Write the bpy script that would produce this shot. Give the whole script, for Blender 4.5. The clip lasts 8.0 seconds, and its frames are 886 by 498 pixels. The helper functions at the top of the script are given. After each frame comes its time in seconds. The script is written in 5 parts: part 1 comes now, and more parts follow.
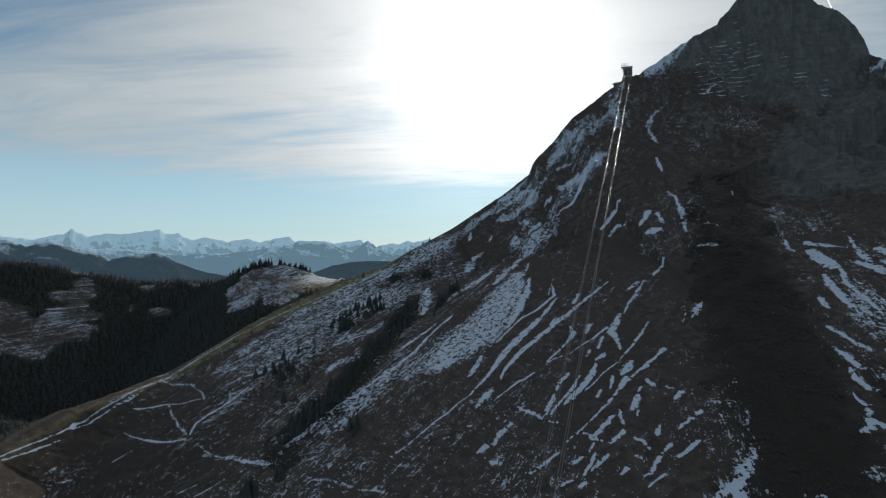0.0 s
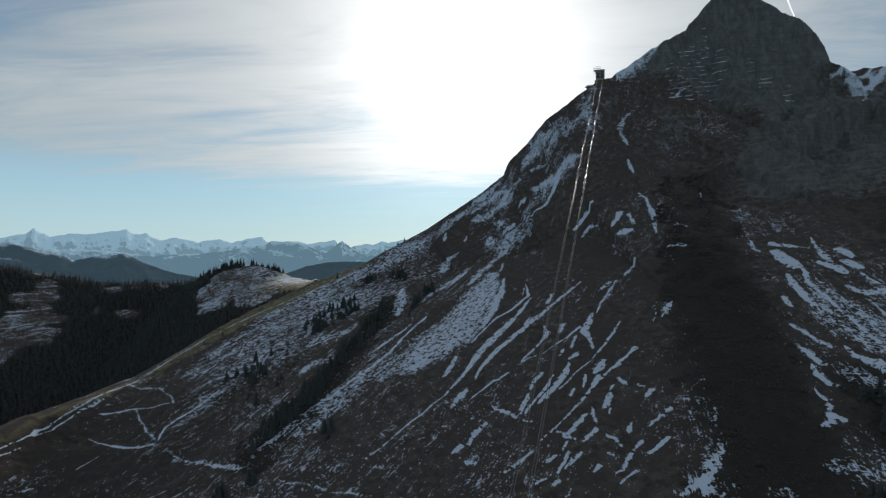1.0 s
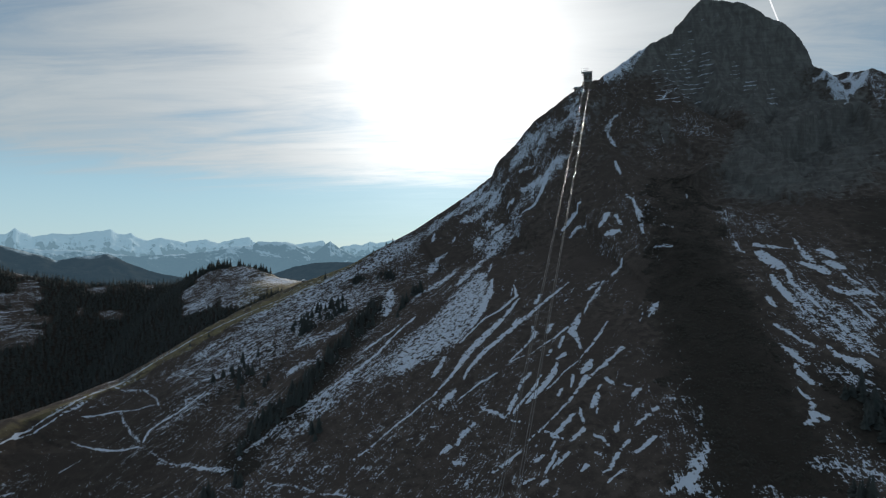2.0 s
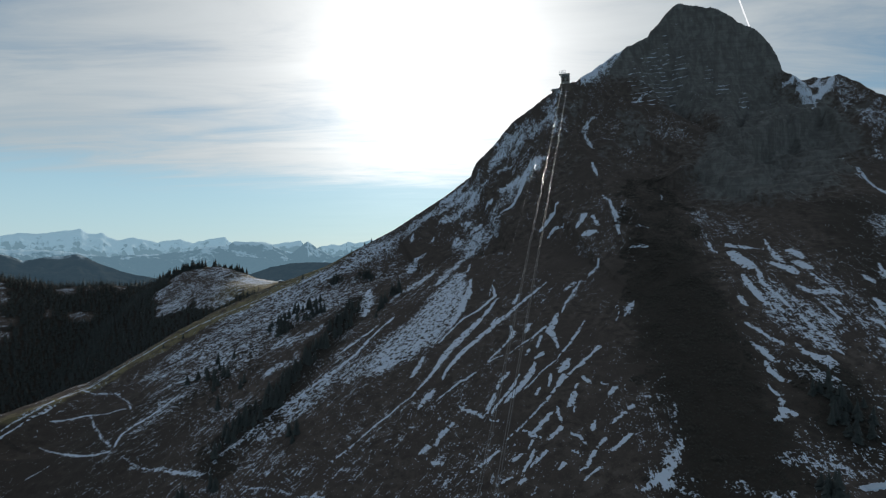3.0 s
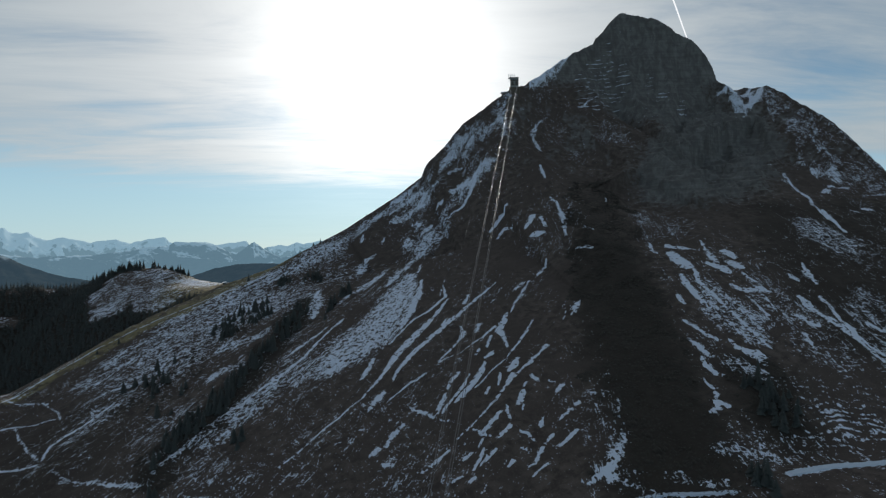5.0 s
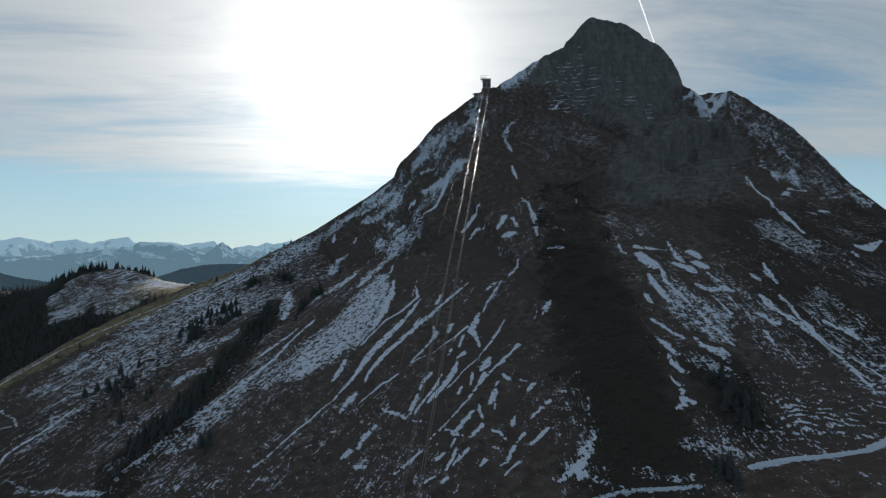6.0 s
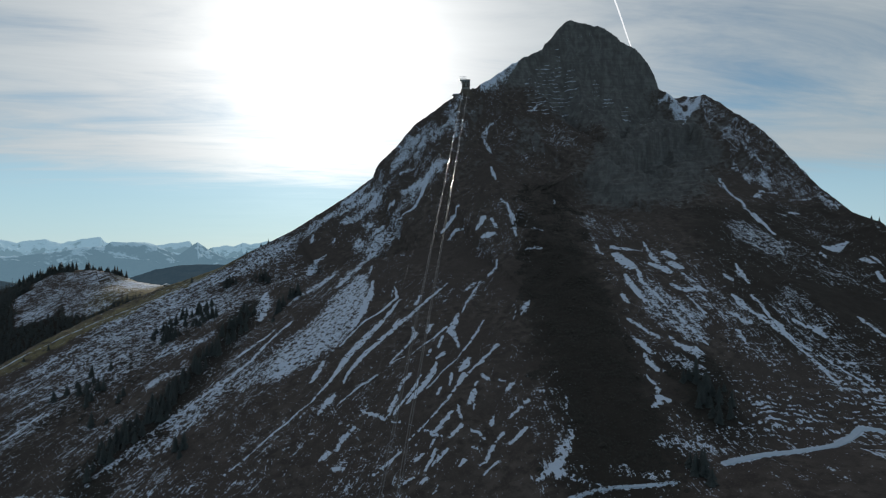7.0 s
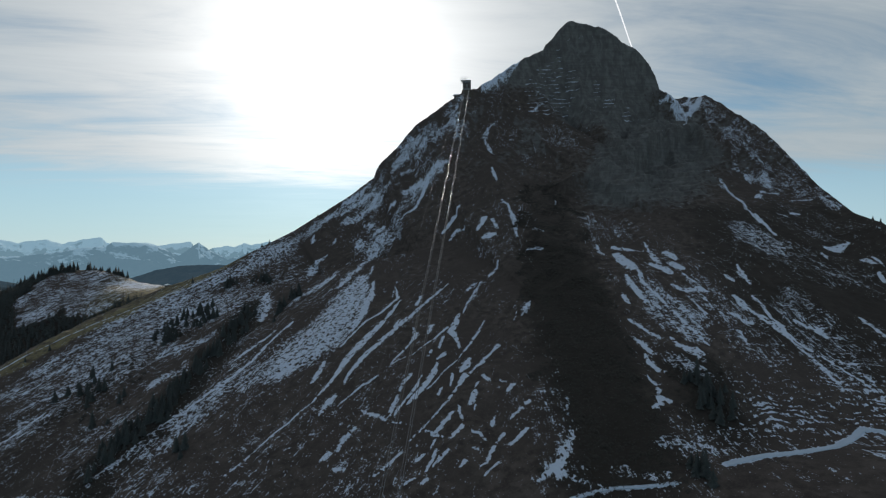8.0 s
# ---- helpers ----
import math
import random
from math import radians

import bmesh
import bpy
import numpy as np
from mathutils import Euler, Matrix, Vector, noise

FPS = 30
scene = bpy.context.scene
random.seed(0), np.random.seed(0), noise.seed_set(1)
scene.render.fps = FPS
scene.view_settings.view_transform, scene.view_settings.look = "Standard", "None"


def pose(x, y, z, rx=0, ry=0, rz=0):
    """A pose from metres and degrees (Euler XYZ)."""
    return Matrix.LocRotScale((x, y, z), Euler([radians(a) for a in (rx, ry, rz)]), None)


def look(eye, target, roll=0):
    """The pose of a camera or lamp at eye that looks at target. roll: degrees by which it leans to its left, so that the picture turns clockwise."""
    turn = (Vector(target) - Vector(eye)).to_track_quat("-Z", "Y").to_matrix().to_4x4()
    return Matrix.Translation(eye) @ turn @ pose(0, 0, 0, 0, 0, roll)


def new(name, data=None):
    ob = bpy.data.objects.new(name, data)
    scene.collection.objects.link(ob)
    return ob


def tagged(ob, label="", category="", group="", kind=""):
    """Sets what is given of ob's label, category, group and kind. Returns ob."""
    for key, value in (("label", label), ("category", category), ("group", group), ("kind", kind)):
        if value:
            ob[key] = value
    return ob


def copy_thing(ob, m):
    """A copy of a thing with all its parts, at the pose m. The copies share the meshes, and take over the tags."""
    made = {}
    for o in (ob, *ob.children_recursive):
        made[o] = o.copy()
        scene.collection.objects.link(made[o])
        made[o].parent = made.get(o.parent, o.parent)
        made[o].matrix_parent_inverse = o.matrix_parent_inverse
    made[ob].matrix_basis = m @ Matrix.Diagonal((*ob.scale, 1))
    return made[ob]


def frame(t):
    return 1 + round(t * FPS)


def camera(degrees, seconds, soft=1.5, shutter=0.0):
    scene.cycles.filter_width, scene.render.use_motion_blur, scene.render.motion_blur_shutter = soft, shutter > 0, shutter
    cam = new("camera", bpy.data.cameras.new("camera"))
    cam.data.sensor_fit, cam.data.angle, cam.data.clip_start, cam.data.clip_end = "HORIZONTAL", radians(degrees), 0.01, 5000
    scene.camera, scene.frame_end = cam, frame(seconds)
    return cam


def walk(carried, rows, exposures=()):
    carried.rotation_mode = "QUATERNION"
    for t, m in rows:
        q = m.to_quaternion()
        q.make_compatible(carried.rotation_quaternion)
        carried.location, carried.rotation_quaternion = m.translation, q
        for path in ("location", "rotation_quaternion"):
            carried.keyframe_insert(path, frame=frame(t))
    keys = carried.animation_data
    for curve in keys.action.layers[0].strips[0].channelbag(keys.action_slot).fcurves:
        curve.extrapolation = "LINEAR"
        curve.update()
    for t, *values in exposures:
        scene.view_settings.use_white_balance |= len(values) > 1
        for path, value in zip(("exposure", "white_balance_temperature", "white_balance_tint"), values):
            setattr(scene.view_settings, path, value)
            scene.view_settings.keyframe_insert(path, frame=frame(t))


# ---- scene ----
cam = camera(79.43, 8.0, soft=1.2)
EYE_Z = 230.0          # the drone hovers over the alp and only turns
TURN = ((0.0, 0.0, 0.0, 0.0), (0.5, -1.842, 0.042, -0.005), (1.0, -2.69, 0.05, 0.007), (1.5, -3.143, 0.092, -0.018),
        (3.0, -6.202, 0.132, -0.08), (3.5, -7.35, 0.163, -0.076), (4.0, -8.585, 0.17, -0.1), (4.5, -10.033, 0.19, -0.09),
        (6.0, -14.461, 0.249, -0.09), (6.5, -15.89, 0.274, -0.125), (7.0, -16.686, 0.307, -0.125),
        (7.5, -16.81, 0.328, -0.148), (8.0, -16.597, 0.362, -0.148))
walk(cam, [(t, pose(0, 0, EYE_Z, 90 + p, r, y)) for t, y, p, r in TURN], exposures=((0.0, 0.0), (8.0, 0.0)))

# ---- sky and sun: low winter sun behind thin streaky cloud ----
SUN_AZ, SUN_EL = 4.8, 18.4     # degrees to the right of straight ahead, and up
sun_way = Vector((math.sin(radians(SUN_AZ)) * math.cos(radians(SUN_EL)), math.cos(radians(SUN_AZ)) * math.cos(radians(SUN_EL)), math.sin(radians(SUN_EL))))


class Nodes:
    """A short hand for node trees."""

    def __init__(self, tree):
        self.tree = tree
        tree.nodes.clear()

    def add(self, kind, **settings):
        n = self.tree.nodes.new(kind)
        for key, value in settings.items():
            if key == "operation":
                n.operation = value
            elif key == "blend":
                n.blend_type = value
            elif key == "data":
                n.data_type = value
        return n

    def link(self, a, b):
        self.tree.links.new(a, b)

    def feed(self, socket, value):
        if isinstance(value, bpy.types.NodeSocket):
            self.link(value, socket)
        elif isinstance(value, tuple) and socket.type == "RGBA":
            socket.default_value = (*value, 1)
        else:
            socket.default_value = value

    def math(self, op, a, b=0.0, c=0.0, clamp=False):
        n = self.add("ShaderNodeMath", operation=op)
        n.use_clamp = clamp
        for s, v in zip(n.inputs, (a, b, c)):
            self.feed(s, v)
        return n.outputs[0]

    def vec(self, op, a, b=(0, 0, 0)):
        n = self.add("ShaderNodeVectorMath", operation=op)
        self.feed(n.inputs[0], a)
        self.feed(n.inputs[1], b)
        return n.outputs["Value"] if op in ("DOT_PRODUCT", "LENGTH") else n.outputs["Vector"]

    def smooth(self, a, lo, hi, out_lo=0.0, out_hi=1.0):
        n = self.add("ShaderNodeMapRange")
        n.interpolation_type = "SMOOTHSTEP"
        for s, v in zip(n.inputs, (a, lo, hi, out_lo, out_hi)):
            self.feed(s, v)
        return n.outputs[0]

    def mix(self, f, a, b, blend="MIX"):
        n = self.add("ShaderNodeMix", data="RGBA", blend=blend)
        self.feed(n.inputs[0], f)
        self.feed(n.inputs[6], a)
        self.feed(n.inputs[7], b)
        return n.outputs[2]

    def noise(self, where, scale, detail=4.0, rough=0.55, distort=0.0):
        n = self.add("ShaderNodeTexNoise")
        self.feed(n.inputs["Vector"], where)
        for key, value in (("Scale", scale), ("Detail", detail), ("Roughness", rough), ("Distortion", distort)):
            n.inputs[key].default_value = value
        return n.outputs[0]

    def joined(self, x, y, z=0.0):
        n = self.add("ShaderNodeCombineXYZ")
        for s, v in zip(n.inputs, (x, y, z)):
            self.feed(s, v)
        return n.outputs[0]

    def split(self, v):
        n = self.add("ShaderNodeSeparateXYZ")
        self.feed(n.inputs[0], v)
        return n.outputs[0], n.outputs[1], n.outputs[2]


world = bpy.data.worlds.new("sky")
scene.world = world
world.use_nodes = True
w = Nodes(world.node_tree)
sky = w.add("ShaderNodeTexSky")
sky.sky_type, sky.sun_disc = "NISHITA", False
sky.sun_elevation, sky.sun_rotation = radians(SUN_EL), radians(SUN_AZ)
sky.altitude, sky.air_density, sky.dust_density, sky.ozone_density = 1500, 1.0, 0.15, 2.0
way = w.vec("NORMALIZE", w.add("ShaderNodeTexCoord").outputs["Generated"])
wx, wy, wz = w.split(way)
toward = w.math("MAXIMUM", w.vec("DOT_PRODUCT", way, tuple(sun_way)), 0.0)
# a high sheet of cloud: streaks drawn out across the view, clear towards the horizon
lift = w.math("ADD", w.math("MAXIMUM", wz, 0.0), 0.10)
sheet_x, sheet_y = w.math("DIVIDE", wx, lift), w.math("DIVIDE", wy, lift)
lean = w.math("ADD", w.math("MULTIPLY", sheet_y, 2.6), w.math("MULTIPLY", sheet_x, 0.3))
streak = w.noise(w.joined(w.math("MULTIPLY", sheet_x, 0.75), lean, 0.4), 1.1, 8.0, 0.62, 0.6)
wisp = w.noise(w.joined(w.math("MULTIPLY", sheet_x, 0.6), w.math("MULTIPLY", sheet_y, 0.9), 3.1), 0.9, 6.0, 0.55, 0.3)
near_sun = w.math("POWER", toward, 9.0)
cover = w.math("ADD", w.math("MULTIPLY", streak, 0.7), w.math("MULTIPLY", wisp, 0.45))
cover = w.math("ADD", cover, w.math("MULTIPLY", near_sun, 0.12))
cover = w.math("ADD", cover, w.smooth(wx, -0.5, 0.75, -0.04, 0.01))
band = w.smooth(w.math("ADD", wz, w.math("MULTIPLY", w.math("SUBTRACT", streak, 0.5), 0.10)), 0.10, 0.17)
cloud = w.math("MULTIPLY", w.math("MULTIPLY", w.smooth(cover, 0.27, 0.70), band), w.smooth(wy, -0.6, 0.4, 0.45, 1.0))
shine = w.math("ADD", w.math("ADD", 0.34, w.math("MULTIPLY", streak, 0.24)), w.math("MULTIPLY", near_sun, 0.34))
shine = w.math("ADD", shine, w.math("MULTIPLY", w.math("POWER", toward, 50.0), 0.45))
cloud_light = w.mix(1.0, w.mix(near_sun, (0.86, 0.965, 1.02), (1.0, 1.0, 0.985)), w.joined(shine, shine, shine), "MULTIPLY")
ragged = w.math("ADD", 0.55, w.math("MULTIPLY", streak, 0.9))
aureole = w.math("ADD", w.math("MULTIPLY", w.math("POWER", toward, 22.0), 0.16), w.math("MULTIPLY", w.math("POWER", toward, 70.0), 0.35))
aureole = w.math("MULTIPLY", w.math("ADD", aureole, w.math("MULTIPLY", w.math("POWER", toward, 500.0), 6.0)), ragged)
blue = w.mix(1.0, sky.outputs[0], (0.072, 0.085, 0.079), "MULTIPLY")
# pale haze low over the horizon
blue = w.mix(w.smooth(wz, 0.30, 0.0, 0.0, 0.75), blue, (0.42, 0.585, 0.71))
blue = w.mix(1.0, blue, w.mix(1.0, (1.0, 0.985, 0.95), w.joined(aureole, aureole, aureole), "MULTIPLY"), "ADD")
full = w.mix(w.math("MULTIPLY", cloud, 0.9), blue, w.mix(1.0, cloud_light, w.mix(1.0, (1.0, 0.985, 0.95), w.joined(aureole, aureole, aureole), "MULTIPLY"), "ADD"))
back = w.add("ShaderNodeBackground")
w.link(full, back.inputs[0])
back.inputs[1].default_value = 1.0
w.link(back.outputs[0], w.add("ShaderNodeOutputWorld").inputs[0])

lamp = bpy.data.lights.new("sun", "SUN")
lamp.energy, lamp.angle, lamp.color = 2.2, radians(0.6), (1.0, 0.93, 0.82)
sun = new("sun", lamp)
sun.matrix_world = look((0, 0, 0), -sun_way)

# ---- the lie of the land ----
def fade(a):
    return a * a * a * (a * (a * 6 - 15) + 10)


def lattice(ix, iy, seed):
    h = (ix.astype(np.int64) * 374761393 + iy.astype(np.int64) * 668265263 + seed * 1442695041) & 0x7FFFFFFF
    h = ((h ^ (h >> 13)) * 1274126177) & 0x7FFFFFFF
    return (h ^ (h >> 16)) & 0xFFFF


def grain(x, y, seed=0):
    """Gradient noise, about -0.7 to 0.7."""
    ix, iy = np.floor(x), np.floor(y)
    fx, fy = x - ix, y - iy
    out = []
    for ox, oy in ((0, 0), (1, 0), (0, 1), (1, 1)):
        a = lattice(ix + ox, iy + oy, seed) * (2 * math.pi / 65536)
        out.append(np.cos(a) * (fx - ox) + np.sin(a) * (fy - oy))
    u, v = fade(fx), fade(fy)
    return (out[0] * (1 - u) + out[1] * u) * (1 - v) + (out[2] * (1 - u) + out[3] * u) * v


def octaves(x, y, size, count, seed=0, gain=0.5, ridged=False):
    total, amp = np.zeros_like(x), 1.0
    for k in range(count):
        g = grain(x / size + 17.3 * k, y / size - 9.1 * k, seed + k)
        total += amp * (0.5 - 2 * np.abs(g) if ridged else g)
        size, amp = size / 2.03, amp * gain
    return total


def step(a, lo, hi):
    t = np.clip((a - lo) / (hi - lo), 0, 1)
    return t * t * (3 - 2 * t)


def soft_max(a, b, k):
    h = np.clip(0.5 + 0.5 * (a - b) / k, 0, 1)
    return b + (a - b) * h + k * h * (1 - h)


def soft_min(a, b, k):
    return -soft_max(-a, -b, k)


def along(x, y, line):
    """For a crest line of rows (x, y, values ...): distance, side (+ to the left of its way) and the values at the nearest place."""
    best = np.full(x.shape, 1e9)
    side = np.zeros(x.shape)
    vals = [np.zeros(x.shape) for _ in line[0][2:]]
    for a, b in zip(line, line[1:]):
        dx, dy = b[0] - a[0], b[1] - a[1]
        t = np.clip(((x - a[0]) * dx + (y - a[1]) * dy) / (dx * dx + dy * dy), 0, 1)
        ex, ey = x - a[0] - t * dx, y - a[1] - t * dy
        d = np.hypot(ex, ey)
        near = d < best
        best = np.where(near, d, best)
        side = np.where(near, np.sign(dx * ey - dy * ex), side)
        for v, p, q in zip(vals, a[2:], b[2:]):
            v[near] = (p + t * (q - p))[near]
    return best, side, vals


# crest lines: x, y, height over the drone, cliff drop, cliff width, slope below, slope behind
WEST = ((-440, 470, -232, 0, 50, 0.6, 0.4), (-468, 560, -222, 0, 50, 0.6, 0.45), (-452, 665, -203, 0, 50, 0.55, 0.45), (-390, 760, -185, 0, 50, 0.45, 0.5),
        (-276, 856, -118, 0, 50, 0.42, 0.5), (-146, 930, -55, 5, 60, 0.45, 0.5), (-46, 980, 4, 10, 60, 0.48, 0.6), (17, 1010, 38, 15, 60, 0.5, 0.6), (128,
        1040, 113, 40, 70, 0.52, 0.7), (145, 1043, 127, 46, 73, 0.53, 0.73), (171, 1048, 148, 55, 78, 0.54, 0.78), (179, 1049, 169, 58, 79, 0.55, 0.79), (185,
        1050, 179, 60, 80, 0.55, 0.8), (214, 1054, 206, 71, 84, 0.55, 0.8), (256, 1059, 260, 87, 89, 0.55, 0.8), (265, 1060, 265, 90, 90, 0.55, 0.8), (357, 1060, 336, 110, 90, 0.55, 0.8), (393, 1065, 349, 120, 90, 0.55, 0.8), (445, 1082, 386, 120, 90, 0.55, 0.7), (522, 1101, 441, 130, 70, 0.55, 0.7),
        (537, 1104, 448, 130, 45, 0.55, 0.8), (572, 1111, 466, 150, 45, 0.55, 0.8), (579, 1112, 481, 150, 45, 0.55, 2.0), (594, 1114, 495, 170, 45, 0.55,
        2.0), (614, 1114, 520, 180, 45, 0.55, 2.0), (634, 1114, 541, 190, 45, 0.55, 2.0), (647, 1114, 546, 190, 45, 0.55, 2.0), (669, 1105, 537, 195, 45,
        0.55, 2.0), (704, 1089, 531, 200, 45, 0.55, 2.0), (718, 1083, 525, 200, 45, 0.55, 2.0), (733, 1075, 509, 200, 45, 0.55, 2.0), (749, 1066, 489, 200,
        40, 0.55, 2.0), (776, 1050, 468, 200, 40, 0.55, 2.0), (792, 1041, 448, 190, 40, 0.55, 2.0), (803, 1034, 429, 180, 40, 0.55, 2.0), (813, 1029, 405,
        170, 40, 0.55, 2.0), (818, 1026, 385, 150, 40, 0.55, 2.0), (820, 1026, 372, 130, 40, 0.55, 2.0), (830, 1022, 345, 60, 60, 1.4, 1.4))
EAST = ((830, 1035, 332, 20, 60, 0.45, 0.8), (850, 1045, 353, 20, 60, 0.45, 0.8), (868, 1009, 353, 20, 60, 0.45, 1.0), (885, 953, 344, 40, 60, 0.5, 1.4),
        (894, 930, 326, 40, 60, 0.5, 1.6), (892, 886, 291, 40, 60, 0.5, 1.6), (890, 834, 255, 40, 60, 0.5, 1.6), (889, 812, 237, 40, 60, 0.5, 1.6), (884, 778,
        204, 38, 60, 0.5, 1.99), (878, 743, 171, 35, 60, 0.5, 2.4), (865, 680, 112,
        20, 60, 0.45, 2.6), (827, 597, 61, 10, 60, 0.42, 2.6), (796, 536, 43, 5, 60, 0.4, 2.2), (720, 420, -28, 0, 60, 0.4, 1.4), (640, 300, -93, 0, 60, 0.4,
        0.5))
BUTTRESS = ((819, 1025, 374, 60, 40, 0.7, 1.2), (822, 965, 324, 80, 40, 0.6, 1.1), (820, 897, 250, 80, 40, 0.6, 1.0),
            (781, 823, 158, 60, 40, 0.6, 0.9), (726, 731, 52, 10, 40, 0.55, 0.7))
HILL = ((-1500, 1120, -20, 0, 60, 0.52, 0.4), (-1080, 1200, -24, 0, 60, 0.52, 0.4), (-960, 1250, -36, 0, 60, 0.52, 0.4),
        (-860, 1290, -60, 0, 60, 0.50, 0.4), (-760, 1350, -85, 0, 60, 0.48, 0.4), (-590, 1420, -84, 0, 60, 0.50, 0.4), (-480, 1380, -42, 0, 60, 0.50, 0.4),
        (-390, 1360, -42, 0, 60, 0.46, 0.4), (-310, 1340, -68, 0, 60, 0.15, 0.4), (-230, 1300, -80, 0, 60, 0.10, 0.4),
        (0, 1400, -120, 0, 60, 0.1, 0.4))


def floor_height(x, y):
    """The alp round the mountain's foot: lower to the west, and sinking away from it."""
    z = -228 + 84 * step(x + 0.25 * y, -50, 480) + 0.38 * (np.clip(y, 330, 625) - 625) * step(-x, -50, 150) - 75 * step(y, 650, 880) * step(-x, 180, 330)
    return z - 0.02 * np.maximum(0, np.hypot(x - 100, y - 500) - 900) + 5 * grain(x / 160, y / 160, 5) + EYE_Z


def crest_height(x, y, line):
    d, side, (z, cliff, width, slope, back) = along(x, y, line)
    front = z - cliff * (1 - np.exp(-d / width)) - slope * d
    shelf = (18 + 24 * step(z, -170, -90)) * step(-z, 20, 70) * (line is WEST)     # a broad grassy top low on the west ridge
    far = np.maximum(d - shelf, 0)
    rear = z + 0.12 * np.minimum(d, shelf) - back * (np.sqrt(far * far + 36) - 6)
    return np.where(side < 0, front, rear), np.where(side < 0, 1e4, rear), d


def mountain_height(x, y):
    """Height, and how rocky the ground is."""
    left = -31 - 0.45 * (0.65 * (174 - x) + 0.76 * (760 - y))
    right = -155 - 0.50 * (0.25 * (224 - x) + 0.97 * (332 - y))
    skirt = soft_min(left, right, 14)
    # shallow runnels down the slopes
    across_l, across_r = 0.76 * x - 0.65 * y, 0.97 * x - 0.25 * y
    skirt = skirt + 5 * grain(across_l / 60, y / 420, 11) + 3 * grain(across_r / 34, y / 300, 12)
    w, w_cap, wd = crest_height(x, y, WEST)
    e, e_cap, ed = crest_height(x, y, EAST)
    skirt = np.minimum(skirt, np.minimum(w_cap, np.maximum(e_cap, -400)))
    b, _, _ = crest_height(x, y, BUTTRESS)
    h = soft_max(soft_max(soft_max(w, e, 10), skirt, 16), b, 6)
    high = step(h, 60, 240)
    wall, _, _ = along(x, y, ((600, 1100), (700, 1010), (740, 900), (640, 830), (560, 760)))
    cliff = np.maximum(step(h - 0.25 * np.abs(x - 640), 260, 360), (1 - step(wall + 25 * grain(x / 60, y / 60, 43), 45, 150)) * step(h, 30, 110))
    calm = step(np.minimum(wd, ed), 4, 40) * 0.8 + 0.2
    rough = octaves(x, y, 70, 5, 21, 0.5, True)
    h = h + calm * (rough * (2.6 + 6 * high + 10 * cliff) + octaves(x, y, 16, 3, 31) * (0.5 + 1.5 * high))
    h = h + 3.0 * step(h, 60, 160) * octaves(x, y, 22, 3, 37, 0.6)
    # ledges in the rock bands, the beds dipping gently to the west
    band = 10.0
    bed = (h + 5 * grain(x / 110, y / 110, 41) + 1.6 * grain(x / 24, y / 24, 42) - 0.10 * (x - 600)) / band
    terr = h + (np.floor(bed) + step(bed - np.floor(bed), 0.25, 0.8) - bed) * band
    h = h + (terr - h) * 0.65 * cliff * step(wd, 6, 30)
    crag = step(h, 60, 200) * step(octaves(x, y, 55, 4, 47), -0.05, 0.35) * 0.6
    return h + EYE_Z, np.maximum(cliff, crag), bed


def hill_height(x, y):
    total = np.zeros_like(x)
    for ox, oy in ((0, 0), (28, 0), (-28, 0), (0, 28), (0, -28), (20, 20), (-20, 20), (20, -20), (-20, -20)):
        d, side, (z, _, _, slope, back) = along(x + ox, y + oy, HILL)
        front = z - slope * d - np.maximum(0.45 - slope, 0) * np.maximum(d - 120, 0)
        total += np.where(side < 0, front, z - back * d) / 9
    return total + 5 + EYE_Z + octaves(x, y, 180, 4, 51) * 8


def height(x, y):
    f = floor_height(x, y)
    m, cliff, bed = mountain_height(x, y)
    return soft_max(m, f, 10), cliff, bed

# ---- materials ----
def material(name):
    m = bpy.data.materials.new(name)
    m.use_nodes = True
    return m, Nodes(m.node_tree)


def finish(n, colour, rough=0.9, bump=None, strength=0.4, distance=0.5, metal=0.0, spec=0.3, sheen=0.0):
    b = n.add("ShaderNodeBsdfPrincipled")
    n.feed(b.inputs["Base Color"], colour)
    n.feed(b.inputs["Roughness"], rough)
    n.feed(b.inputs["Metallic"], metal)
    n.feed(b.inputs["Specular IOR Level"], spec)
    if bump is not None:
        k = n.add("ShaderNodeBump")
        k.inputs["Strength"].default_value, k.inputs["Distance"].default_value = strength, distance
        n.link(bump, k.inputs["Height"])
        n.link(k.outputs[0], b.inputs["Normal"])
    n.link(b.outputs[0], n.add("ShaderNodeOutputMaterial").inputs[0])
    return b


def value_of(n, name):
    a = n.add("ShaderNodeAttribute")
    a.attribute_name = name
    return a


